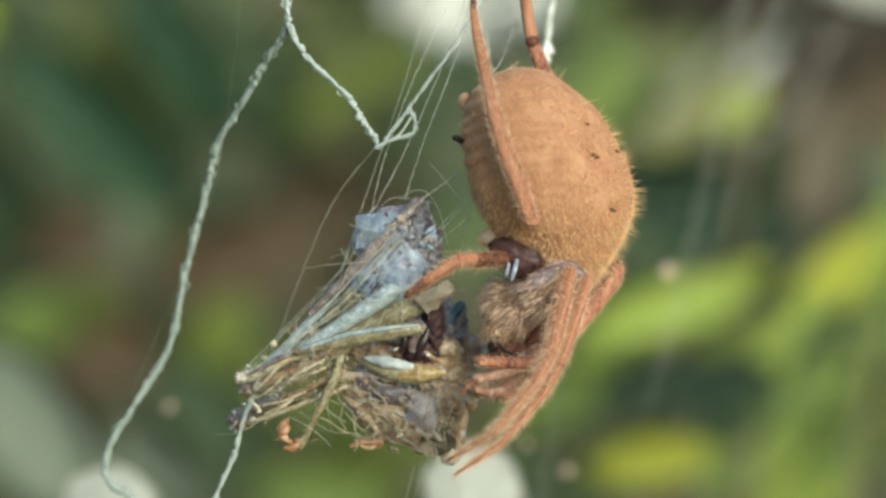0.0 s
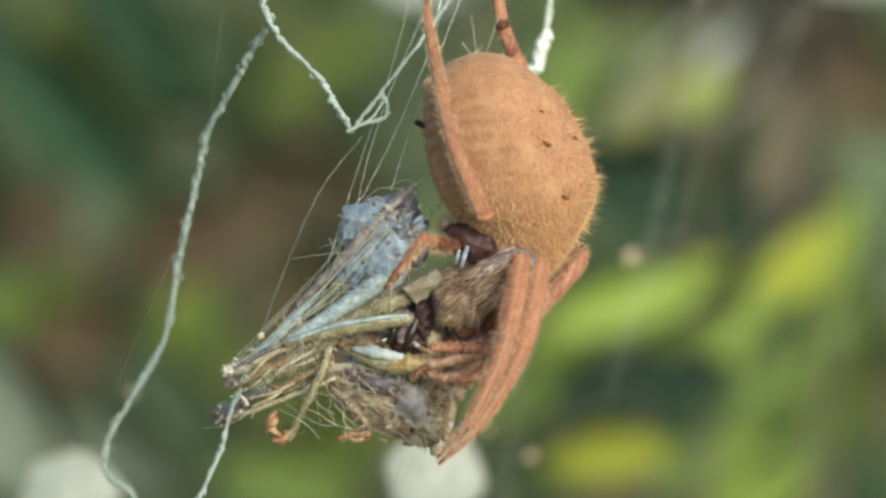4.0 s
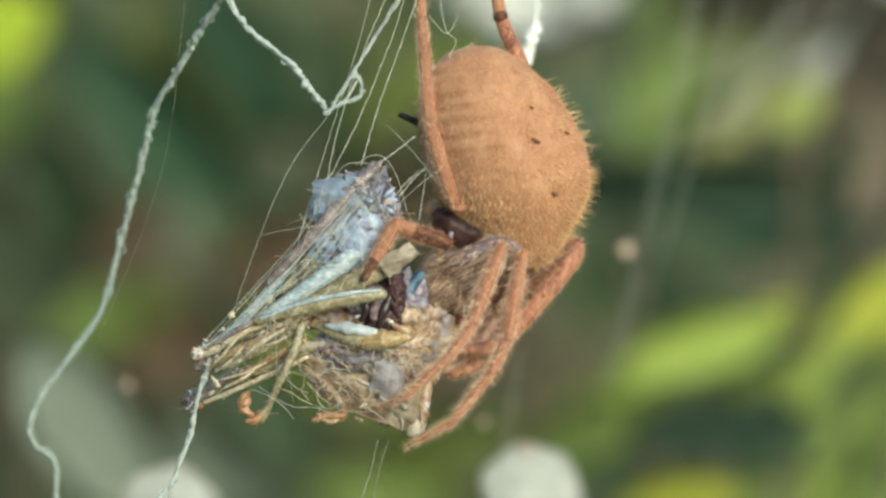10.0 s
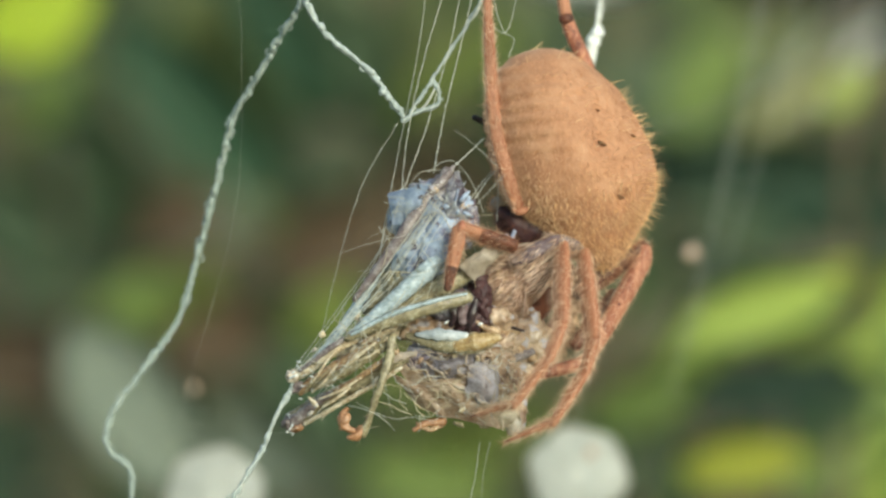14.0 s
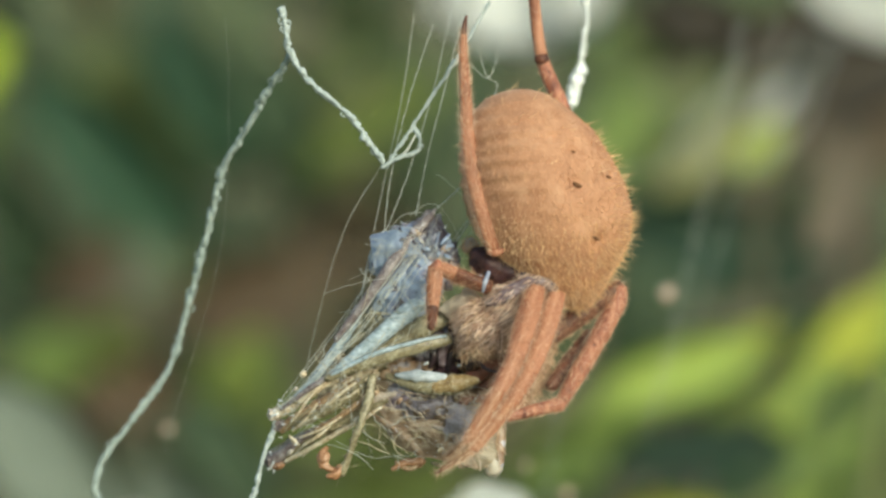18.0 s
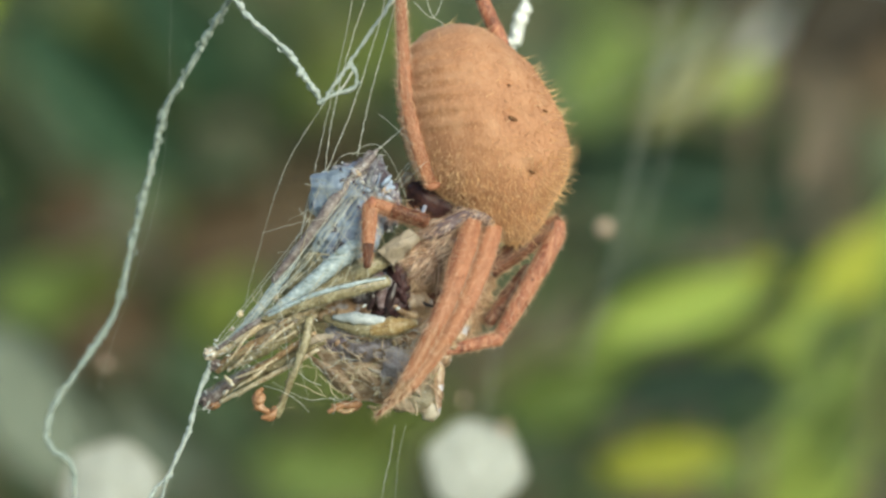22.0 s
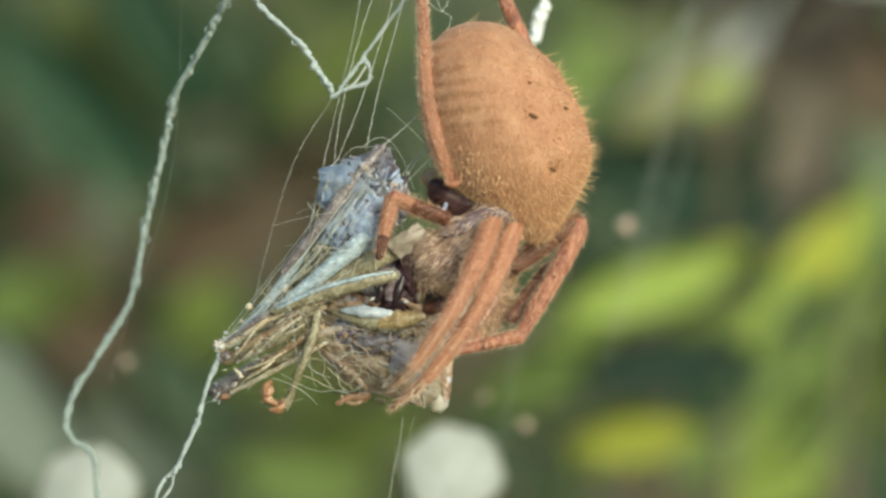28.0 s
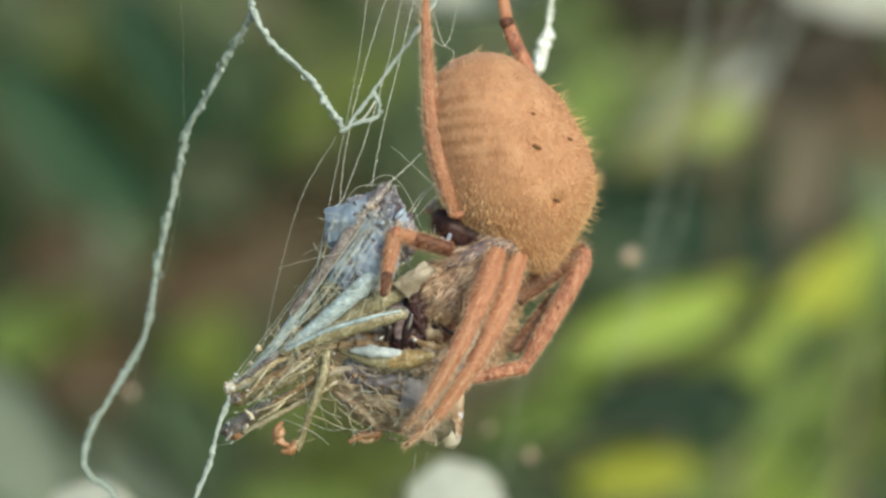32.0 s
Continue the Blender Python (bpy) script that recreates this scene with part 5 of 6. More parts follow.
leg = hairy_limb(((850, 540, 34), (826, 590, 24), (784, 612, 12), (744, 606, -4)), (15, 14, 11, 7), M_LEG_PINK, spider, label="short brown leg folded behind the face", hairs=240)
part("feeler", limb(((800, 512, -18), (776, 540, -26), (752, 548, -26)), (13, 14, 9), 14, 10, 0.9, 0.14), M_LEG_DARK, carapace, "stubby brown feeler by the jaws")
part("feeler", limb(((812, 520, -14), (800, 552, -16), (776, 566, -18)), (11, 12, 7), 14, 10, 0.9, 0.14), M_LEG_DARK, carapace)

# front legs and the gripping short leg, in two moving pieces each
def bone(name, length, radii, parent, label="", material=None, hairs=300, bow=0.0, flat=0.68):
    """A limb piece along its own +X from its joint, length in units."""
    n = len(radii)
    pts = [(length * UNIT * i / (n - 1), -bow * UNIT * math.sin(math.pi * i / (n - 1)), 0) for i in range(n)]
    return hairy_limb(pts, radii, material or M_LEG, parent, name, label, 30, 20, flat, hairs, 17, True)


def place(a, b, side):
    """The pose of a piece whose joint is at a, that points to b, with its own z near side."""
    x = (b - a).normalized()
    z = (side - x * side.dot(x)).normalized()
    y = z.cross(x)
    m = Matrix((x, y, z)).transposed().to_4x4()
    m.translation = a
    return m


def reach(hip, tip, upper, lower, bend):
    """The knee of a two-piece leg from hip to tip that bends towards bend."""
    d = tip - hip
    dist = min(d.length, (upper + lower) * 0.999)
    x = d.normalized()
    side = (bend - x * bend.dot(x)).normalized()
    a = (upper ** 2 - lower ** 2 + dist ** 2) / (2 * dist)
    h = math.sqrt(max(0.0, upper ** 2 - a * a))
    return hip + x * a + side * h, side


FRONT = (176, 62, 106, 98)


def front_leg(label):
    """A front leg of four pieces that bend one on the other: thigh, knee, shin and foot."""
    top = bone("leg", FRONT[0], (15, 20, 22, 22, 20, 17.5), spider, label, hairs=480, flat=0.55)
    knee = bone("knee", FRONT[1], (16.5, 17.5, 16.5, 15), top, hairs=170, flat=0.55)
    shin = bone("lower_leg", FRONT[2], (14.5, 15, 14, 12, 10.5), top, hairs=280, flat=0.55)
    foot = bone("foot", FRONT[3], (10, 9.5, 8, 6, 2.5), top, hairs=220, flat=0.55)
    foot.data.materials.append(M_LEG_DARK)
    for f in foot.data.polygons:
        if f.center.x > (FRONT[3] - 15) * UNIT and f.material_index == 0:
            f.material_index = 3
    return top, knee, shin, foot


front_near = front_leg("long rusty front leg reaching down over the prey")
front_far = front_leg("long rusty front leg beside its twin")
grip_top = bone("leg", 92, (12, 12.5, 13.5, 14, 13), spider, "short leg gripping the prey, dark at its base and tip", hairs=260)
grip_low = bone("lower_leg", 102, (13.5, 15, 13, 11, 8.5), grip_top, hairs=170, flat=0.55)
bm = bmesh.new()
tube(bm, [Vector(((70 + 40 * i / 7) * UNIT, 0, 0)) for i in range(8)], lambda s: (11.2 - 4.5 * s) * UNIT, 12, 0.8)
sleeve = bmesh.new()
tube(sleeve, [Vector(((-12 + 66 * i / 9) * UNIT, 0, 0)) for i in range(10)], lambda s: (13.4 + 1.0 * math.sin(3.0 * s)) * UNIT, 14, 0.8, 0.12, 2200.0)
base = part("leg_base", finish(sleeve), M_LEG_DARK, grip_top, "dark brown leg base")
part("hair", coat_of_hair(base, 260, 12, 0.3, Vector((0.8, 0, 0)), RNG), M_LEG_FUZZ, base)
knee_ring = bmesh.new()
tube(knee_ring, [Vector(((86 + 9 * i / 5) * UNIT, 0, 0)) for i in range(6)], lambda s: (13.2 + 1.5 * math.sin(3.14 * s)) * UNIT, 14, 0.75, 0.15, 2600.0)
part("joint", finish(knee_ring), M_LEG_FAR, grip_top, "thickened knee joint")
grip_tip = part("claw", finish(bm), M_LEG_DARK, grip_top, "dark claw")


# ---- what moves: the sway of the web and its load, and the legs ----
SPIDER = (
    (0, 9.1, 300.02, 1308.97, -5.68, -0.06, 17),
    (0.5, 9.62, 299.91, 1309.23, -5.77, -0.03, 11.5),
    (1, 9.42, 300.03, 1309.50, -6.65, -0.04, 7.47),
    (1.5, 9.74, 299.93, 1309.06, -6.27, -0.03, 7.27),
    (2, 9.85, 300.12, 1308.62, -5.54, -0.07, 8.88),
    (2.5, 9.59, 299.87, 1308.75, -5.34, -0.02, 7.25),
    (3, 8.98, 299.99, 1309.02, -4.49, -0.07, 8.39),
    (3.5, 9, 299.93, 1309.07, -3.81, -0.03, 7.48),
    (5.5, 9.73, 300.02, 1308.39, -1.48, -0, 6.88),
    (6, 8.03, 300.06, 1309.30, -0.96, -0, 6.9),
    (6.5, 8.06, 300.18, 1309.92, 0.12, -0.01, 7.01),
    (7, 5.47, 300.15, 1309.66, 0.1, -0.01, 6.55),
    (7.5, 4.96, 300.21, 1309.89, 0.2, -0.02, 6.42),
    (8, 3.36, 300.19, 1309.33, 0.11, -0.01, 5.86),
    (8.5, 4.53, 300.33, 1309.56, -0.07, 0.01, 5.86),
    (9, 1.66, 300.25, 1309.64, -0.29, 0.02, 5.39),
    (9.5, 3.62, 300.41, 1309.22, 0.14, -0.01, 5.4),
    (10, 0.7, 300.04, 1310.75, 0.33, -0.01, 3.6),
    (10.5, 0.7, 300.07, 1310.45, 0.47, -0.01, 3.29),
    (11, 0.26, 299.99, 1310.82, 0.81, -0.01, 2.51),
    (11.5, 0.29, 300.02, 1309.52, 0.81, -0.01, 2.64),
    (12, -0.72, 300, 1308.88, 0.63, -0.01, 2.59),
    (12.5, -2.05, 300.07, 1309.17, 0.03, -0, 2.88),
    (13, -0.52, 300.16, 1309.8, -0, 0, 3.17),
    (13.5, 1.13, 300.27, 1308.95, 0.02, -0, 3.56),
    (15.5, 5.05, 300.12, 1309.5, 0.1, -0, 2.84),
    (16, 5.86, 300.14, 1309.07, 0.3, -0.01, 3.11),
    (16.5, 2.75, 300.01, 1310.01, 0.56, -0.02, 3.1),
    (17, 5.98, 299.98, 1310.28, 1.13, -0.04, 3.05),
    (17.5, 7.05, 299.93, 1310.55, 1.14, -0.04, 2.53),
    (18, 7.51, 299.98, 1310.3, 0.93, -0.03, 2.41),
    (18.5, 5.6, 300.04, 1309.5, 0.51, -0.01, 2.32),
    (19, 5.55, 300.1, 1309.62, 0.27, -0.01, 2.28),
    (19.5, 6.85, 300.16, 1310, 0.16, -0, 2.29),
    (20, 7.3, 300.14, 1310.16, -0.03, 0, 1.94),
    (20.5, 9, 300.19, 1309.93, -0.21, 0, 1.83),
    (21, 4.69, 300.1, 1310.36, -0.35, 0.01, 1.29),
    (21.5, 7.41, 300.18, 1309.78, -0.26, 0, 1.65),
    (22, 3.63, 300.04, 1310.56, -0.06, 0, 1.19),
    (22.5, 5.62, 300.14, 1310.88, 0.07, -0, 1.74),
    (23, 4.48, 300.12, 1311.41, 0.17, -0, 1.75),
    (23.5, 5.14, 300.13, 1311.48, 0.04, -0, 1.54),
    (24, 6.1, 300.07, 1311.14, -0.12, 0, 0.81),
    (24.5, 5.8, 299.97, 1311.33, 0.13, -0, 0.38),
    (26.5, 4.36, 299.98, 1311.36, 0.15, -0, 0.29),
    (27, 7.02, 300.04, 1311.19, 0.01, -0, 0.43),
    (27.5, 5.69, 299.99, 1311.35, -0.03, 0, -0.07),
    (28, 7.23, 300, 1311.19, 0.02, -0, 0.06),
    (28.5, 6.63, 300.04, 1311.75, -0.11, -0, -0.24),
    (29, 7.01, 300.16, 1311.38, -0.37, -0, -0.2),
    (29.5, 7.02, 300.25, 1311.4, -0.61, -0.01, -0.41),
    (30, 7.02, 300.21, 1311.45, -0.44, -0.01, -0.76),
    (30.5, 6.96, 299.93, 1311.81, 0.48, 0.01, -1.21),
    (31, 7.02, 299.9, 1311.43, 0.63, 0.01, -1.06),
    (31.5, 7.22, 299.92, 1311.88, 0.68, 0.01, -0.7),
    (32, 7.34, 299.92, 1311.51, 0.57, 0.01, -0.69),
)
PREY = (
    (0, 8.9, 302.29, 1307.13, 4.08, 5.92, -0.21),
    (0.5, 10.5, 302.25, 1307.52, 3.7, 4.6, -0.85),
    (1, 10.36, 302.18, 1308.08, 4.01, 2.8, 0.69),
    (1.5, 10.7, 302.17, 1306.98, 3.45, 5.39, -0.46),
    (2, 11.46, 302.2, 1305.84, 3.71, 6.74, 0.93),
    (2.5, 11.11, 302.07, 1306.42, 3.78, 6.31, -0.13),
    (3, 10.67, 302.02, 1306.78, 4.25, 5.23, 1.88),
    (3.5, 10.91, 301.86, 1306.84, 3.62, 5.38, 1.72),
    (5.5, 10.95, 301.53, 1306.58, -1.31, 5.47, 1.43),
    (6, 9.3, 301.5, 1307.59, -2.34, 5.41, 1.14),
    (6.5, 8.35, 301.29, 1308.68, -2.73, 5.96, 1.63),
    (7, 6.18, 300.52, 1308.29, -2.9, 7.07, 2.68),
    (7.5, 5.38, 300.08, 1308.7, -3.76, 6.79, 2.96),
    (8, 2.8, 299.65, 1309.35, -3.13, 3.59, 3.92),
    (8.5, 4.8, 299.03, 1308.72, -3.81, 5.61, 3.04),
    (9, 2.27, 298.45, 1309.4, -3.51, 5.22, 2.65),
    (9.5, 3.37, 297.99, 1308.54, -1.63, 4.1, 3.88),
    (10, 0.51, 297.34, 1310.18, -2.1, 4.3, 4.06),
    (10.5, 1.97, 297.56, 1309.69, -2.82, 2.21, 5.59),
    (11, 0.43, 298.15, 1310.1, -3.05, 2.81, 4.99),
    (11.5, 0.1, 298.9, 1309.96, -3.54, -0.57, 5.75),
    (12, -0.89, 298.92, 1309.47, -4.23, -0.11, 4.89),
    (12.5, -1.79, 298.23, 1309.65, -4.08, -0.29, 4.21),
    (13, -0.37, 298.15, 1310.46, -3.15, -1.53, 4.42),
    (13.5, 1.17, 298.41, 1309.61, -2.89, -2.11, 4.64),
    (15.5, 5.27, 301.2, 1309.65, -3.46, -0.37, 2.25),
    (16, 6.08, 301.51, 1309.51, -2.72, -1.75, 3.04),
    (16.5, 3.12, 301.75, 1310.28, -2.51, -0.77, 2.27),
    (17, 6.38, 302.02, 1310.55, -2.24, -0.62, 1.76),
    (17.5, 7.43, 302.27, 1310.82, -1.99, -0.39, 1.09),
    (18, 8.06, 302.35, 1310.66, -1.98, -1.16, 1.69),
    (18.5, 6.4, 302.36, 1309.74, -2.16, -0.44, 1.92),
    (19, 6.16, 302.13, 1309.86, -2.11, -0.48, 2.18),
    (19.5, 7.19, 301.78, 1310.07, -1.44, -0.21, 2.43),
    (20, 6.79, 301.38, 1310.99, -0.92, -2.64, 2.65),
    (20.5, 9.89, 300.2, 1309.19, -1.54, 1.12, 2.27),
    (21, 5.99, 299.77, 1309.55, -1.72, 1.29, 1.29),
    (21.5, 8.6, 299.42, 1308.93, -1.52, 0.72, 2.1),
    (22, 4.63, 298.89, 1310.11, -1.39, -0.06, 1.64),
    (22.5, 6.85, 298.38, 1310.27, -1.81, -0.18, 2.72),
    (23, 5.69, 297.95, 1310.69, -1.81, 0.5, 2.45),
    (23.5, 6.29, 297.63, 1310.77, -2.06, 0.42, 2.44),
    (24, 7.12, 297.58, 1310.4, -1.97, 0.42, 2.05),
    (24.5, 6.69, 297.94, 1310.71, -1.52, 0.37, 1.46),
    (26.5, 5.26, 299.65, 1310.97, 1.92, -0.08, -1.36),
    (27, 7.66, 299.42, 1310.61, 1.57, 0.11, -0.77),
    (27.5, 6.33, 299.53, 1310.8, 1.18, 0.63, -0.97),
    (28, 7.14, 300, 1311.11, 0.02, -0, 0.06),
    (28.5, 5.88, 299.21, 1312.09, 2.83, -2.5, -1.02),
    (29, 6.84, 298.61, 1311.86, 3.63, -3.23, -1.19),
    (29.5, 6.8, 298.23, 1311.86, 4.09, -2.99, -1.09),
    (30, 6.67, 297.75, 1311.59, 3.56, -2.6, -0.21),
    (30.5, 6.49, 297.57, 1311.28, 3.75, -0.86, -0.3),
    (31, 7.24, 298.01, 1310.69, 2.94, -0.18, -0.08),
    (31.5, 7.59, 298.36, 1311.14, 3.04, -0.1, -0.76),
    (32, 7.31, 298.24, 1311.13, 3.4, -1.34, -1.32),
)
VCORD = (
    (0, -6.95, 300.38, 1310.41, 0.33, 0.01, 0.37),
    (0.5, -5.76, 300.47, 1310.36, 0.24, 0.93, -0.36),
    (1, -6.18, 300.37, 1310.52, 0.35, 1.93, 0.48),
    (1.5, -5.94, 300.46, 1310.35, 0.23, 3.06, -0.22),
    (2, -6.02, 300.34, 1310, 0.47, 4.24, 0.92),
    (2.5, -5.96, 300.55, 1310.33, 0.16, 2.88, -0.74),
    (3, -6.6, 300.35, 1310.59, 0.51, 1.62, 0.4),
    (3.5, -6.25, 300.47, 1310.62, 0.19, 1.5, -0.27),
    (5.5, -6.14, 300.45, 1310.02, 0.02, 1.02, 0.13),
    (6, -7.81, 300.42, 1310.98, 0.04, 0.91, 0.4),
    (6.5, -8.54, 300.34, 1311.75, 0.12, -0.08, 1.06),
    (7, -10.68, 300.3, 1311.55, 0.11, -1.05, 1.15),
    (7.5, -11.56, 300.23, 1311.92, 0.2, -2.01, 1.56),
    (8, -13.11, 300.2, 1311.86, 0.11, -2.96, 1.55),
    (8.5, -12.14, 300.25, 1311.97, -0.08, -3.37, 1.91),
    (9, -14.76, 300.22, 1312.3, -0.29, -3.76, 1.81),
    (9.5, -13.46, 300.14, 1311.96, 0.14, -4.14, 2.44),
    (10, -16.16, 300.11, 1313.29, 0.33, -4.51, 1.28),
    (10.5, -15.46, 300.06, 1312.18, 0.47, -4.87, 1.6),
    (11, -16.36, 299.99, 1312.66, 0.81, -5.21, 1.43),
    (11.5, -15.95, 300.01, 1311.55, 0.81, -5.1, 1.52),
    (12, -17, 300.02, 1311.2, 0.63, -4.99, 1.44),
    (12.5, -18.17, 300.05, 1311.49, 0.03, -4.88, 1.73),
    (13, -16.57, 300.08, 1311.93, -0, -4.77, 1.97),
    (13.5, -14.77, 300.12, 1311.12, 0.02, -4.22, 2.23),
    (15.5, -10.85, 300.3, 1311.39, 0.1, -1.9, 1.02),
    (16, -9.93, 300.28, 1310.86, 0.3, -1.28, 1.15),
    (16.5, -12.74, 300.19, 1311.93, 0.56, -2.21, 1),
    (17, -9.59, 300.18, 1312.29, 1.13, -3.09, 0.79),
    (17.5, -8.49, 300.21, 1312.42, 1.14, -3.05, 0.49),
    (18, -7.95, 300.24, 1311.98, 0.93, -3.02, 0.61),
    (18.5, -9.7, 300.27, 1311.41, 0.51, -2.98, 0.77),
    (19, -9.91, 300.29, 1311.56, 0.27, -2.94, 0.96),
    (19.5, -9, 300.32, 1311.96, 0.16, -2.74, 1.07),
    (20, -8.73, 300.38, 1312.14, -0.03, -2.54, 0.82),
    (20.5, -6.85, 300.45, 1311.51, -0.21, -2.35, 0.8),
    (21, -10.89, 300.49, 1311.96, -0.35, -2.15, 0.35),
    (21.5, -8.42, 300.44, 1311.28, -0.26, -1.95, 0.8),
    (22, -11.98, 300.4, 1312.13, -0.06, -1.74, 0.41),
    (22.5, -10.18, 300.32, 1312.37, 0.07, -1.54, 1.05),
    (23, -11.12, 300.27, 1312.9, 0.17, -1.34, 1.15),
    (23.5, -10.62, 300.32, 1313.06, 0.04, -1.25, 1),
    (24, -9.71, 300.45, 1312.66, -0.12, -1.17, 0.34),
    (24.5, -10.06, 300.45, 1312.9, 0.13, -1.08, -0.04),
    (26.5, -11.19, 300.42, 1312.93, 0.15, -0.74, 0.11),
    (27, -8.75, 300.42, 1312.77, 0.01, -0.65, 0.31),
    (27.5, -10.09, 300.5, 1313.08, -0.03, -0.56, -0.13),
    (28, -9.08, 300.46, 1313.05, 0.02, -0.47, 0.06),
    (28.5, -9.65, 300.48, 1313.5, -0.11, -0.3, 0.13),
    (29, -8.76, 300.49, 1313.21, -0.37, -0.13, 0.55),
    (29.5, -8.77, 300.54, 1313.12, -0.61, 0.04, 0.72),
    (30, -8.95, 300.49, 1313.08, -0.44, 0.21, 0.74),
    (30.5, -9.56, 300.35, 1313.42, 0.48, 0.38, 0.12),
    (31, -9.13, 300.33, 1312.95, 0.63, 0.55, 0.09),
    (31.5, -8.74, 300.3, 1313.32, 0.68, 0.04, 0.27),
    (32, -8.53, 300.34, 1313.03, 0.57, -0.47, 0.11),
)
LCORD = (
    (0, -23.16, 299.86, 1299.7, 0.33, 0.3, 0.37),
    (0.5, -20.76, 300.14, 1299, 0.24, -1.05, -0.37),
    (1, -20.3, 299.85, 1299.03, 0.35, -2.4, 0.46),
    (1.5, -20.8, 300.09, 1299.14, 0.23, -2.8, -0.24),
    (2, -18.85, 299.77, 1298.29, 0.47, -3.2, 0.85),
    (2.5, -19.65, 300.29, 1298.76, 0.16, -2.25, -0.76),
    (3, -21.59, 299.88, 1299.45, 0.51, -1.3, 0.37),
    (3.5, -20.96, 300.11, 1299.41, 0.19, -1.35, -0.28),
    (5.5, -20.46, 299.95, 1298.8, 0.02, -1.55, 0.13),
    (6, -22.55, 299.85, 1299.9, 0.04, -1.6, 0.4),
    (6.5, -23.79, 299.61, 1300.89, 0.12, -1.1, 1.06),
    (7, -26.71, 299.52, 1300.69, 0.11, -0.6, 1.15),
    (7.5, -28.17, 299.34, 1301.05, 0.2, -0.1, 1.57),
    (8, -29.5, 299.31, 1301, 0.11, 0.4, 1.56),
    (8.5, -28.88, 299.21, 1301.18, -0.08, 0.55, 1.91),
    (9, -32.58, 299.14, 1301.8, -0.29, 0.7, 1.79),
    (9.5, -31.43, 298.93, 1301.46, 0.14, 0.85, 2.45),
    (10, -33.55, 299.3, 1302.72, 0.33, 1, 1.31),
    (10.5, -33.36, 299.16, 1301.75, 0.47, 1.15, 1.65),
    (11, -34.33, 299.2, 1302.23, 0.81, 1.3, 1.53),
    (11.5, -33.78, 299.19, 1301.34, 0.81, 1.17, 1.61),
    (12, -35.11, 299.19, 1301.13, 0.63, 1.05, 1.5),
    (12.5, -36.28, 299.04, 1301.35, 0.03, 0.92, 1.73),
    (13, -35.26, 298.96, 1301.86, -0, 0.8, 1.97),
    (13.5, -32.74, 298.95, 1300.98, 0.02, 0.53, 2.24),
    (15.5, -26.77, 299.57, 1299.89, 0.1, -0.53, 1.02),
    (16, -25.92, 299.54, 1299.43, 0.3, -0.8, 1.16),
    (16.5, -29.67, 299.52, 1300.79, 0.56, 0.05, 1.02),
    (17, -26.81, 299.67, 1301.29, 1.13, 0.9, 0.87),
    (17.5, -24.56, 299.81, 1301.14, 1.14, 0.45, 0.56),
    (18, -24.17, 299.77, 1300.76, 0.93, -0, 0.66),
    (18.5, -26.63, 299.67, 1300.42, 0.51, 0.55, 0.8),
    (19, -27.12, 299.58, 1300.64, 0.27, 1.1, 0.98),
    (19.5, -26, 299.56, 1300.82, 0.16, 0.96, 1.08),
    (20, -24.51, 299.68, 1300.5, -0.03, 0.82, 0.82),
    (20.5, -22.78, 299.72, 1299.93, -0.21, 0.69, 0.79),
    (21, -26.09, 299.86, 1300.24, -0.35, 0.55, 0.34),
    (21.5, -25.35, 299.68, 1299.85, -0.26, 0.41, 0.79),
    (22, -27.91, 299.81, 1300.55, -0.06, 0.27, 0.41),
    (22.5, -26.46, 299.56, 1300.8, 0.07, 0.14, 1.06),
    (23, -26.97, 299.52, 1301.11, 0.17, -0, 1.15),
    (23.5, -27.18, 299.57, 1301.48, 0.04, -0.1, 1),
    (24, -25.27, 299.86, 1300.8, -0.12, -0.2, 0.33),
    (24.5, -26.06, 300.02, 1301.11, 0.13, -0.3, -0.04),
    (26.5, -27.11, 299.94, 1302.2, 0.15, -0.7, 0.11),
    (27, -24.96, 299.87, 1301.97, 0.01, -0.8, 0.31),
    (27.5, -26.01, 300.06, 1302.28, -0.03, -0.9, -0.13),
    (28, -25, 299.97, 1302.11, 0.02, -1, 0.06),
    (28.5, -25.65, 299.95, 1302.48, -0.11, -1.1, 0.13),
    (29, -25.11, 299.79, 1302.2, -0.37, -1.2, 0.56),
    (29.5, -24.83, 299.75, 1302.1, -0.61, -1.3, 0.73),
    (30, -25.08, 299.73, 1302.06, -0.44, -1.4, 0.75),
    (30.5, -25.19, 299.94, 1302.33, 0.48, -1.5, 0.1),
    (31, -24.69, 299.96, 1301.86, 0.63, -1.6, 0.07),
    (31.5, -24.08, 299.88, 1302.39, 0.68, -1.4, 0.26),
    (32, -24.17, 299.95, 1301.94, 0.57, -1.2, 0.1),
)
LCORD_LOW = (
    (0, -0.1),
    (1, -1.8),
    (2, -1.2),
    (3, -0.6),
    (6, 0.2),
    (7, 0.6),
    (8, 1),
    (9, 2.4),
    (10, 2.85),
    (11, 3.3),
    (12, 3.4),
    (13, 3.5),
    (16, 5.4),
    (17, 3.8),
    (18, 4.8),
    (19, 3.8),
    (20, 2.07),
    (21, 1.98),
    (22, 1.89),
    (23, 1.8),
    (24, 1.64),
    (27, 1.16),
    (28, 1),
    (29, 0.95),
    (30, 0.9),
    (31, 0.6),
    (32, -0.3),
)
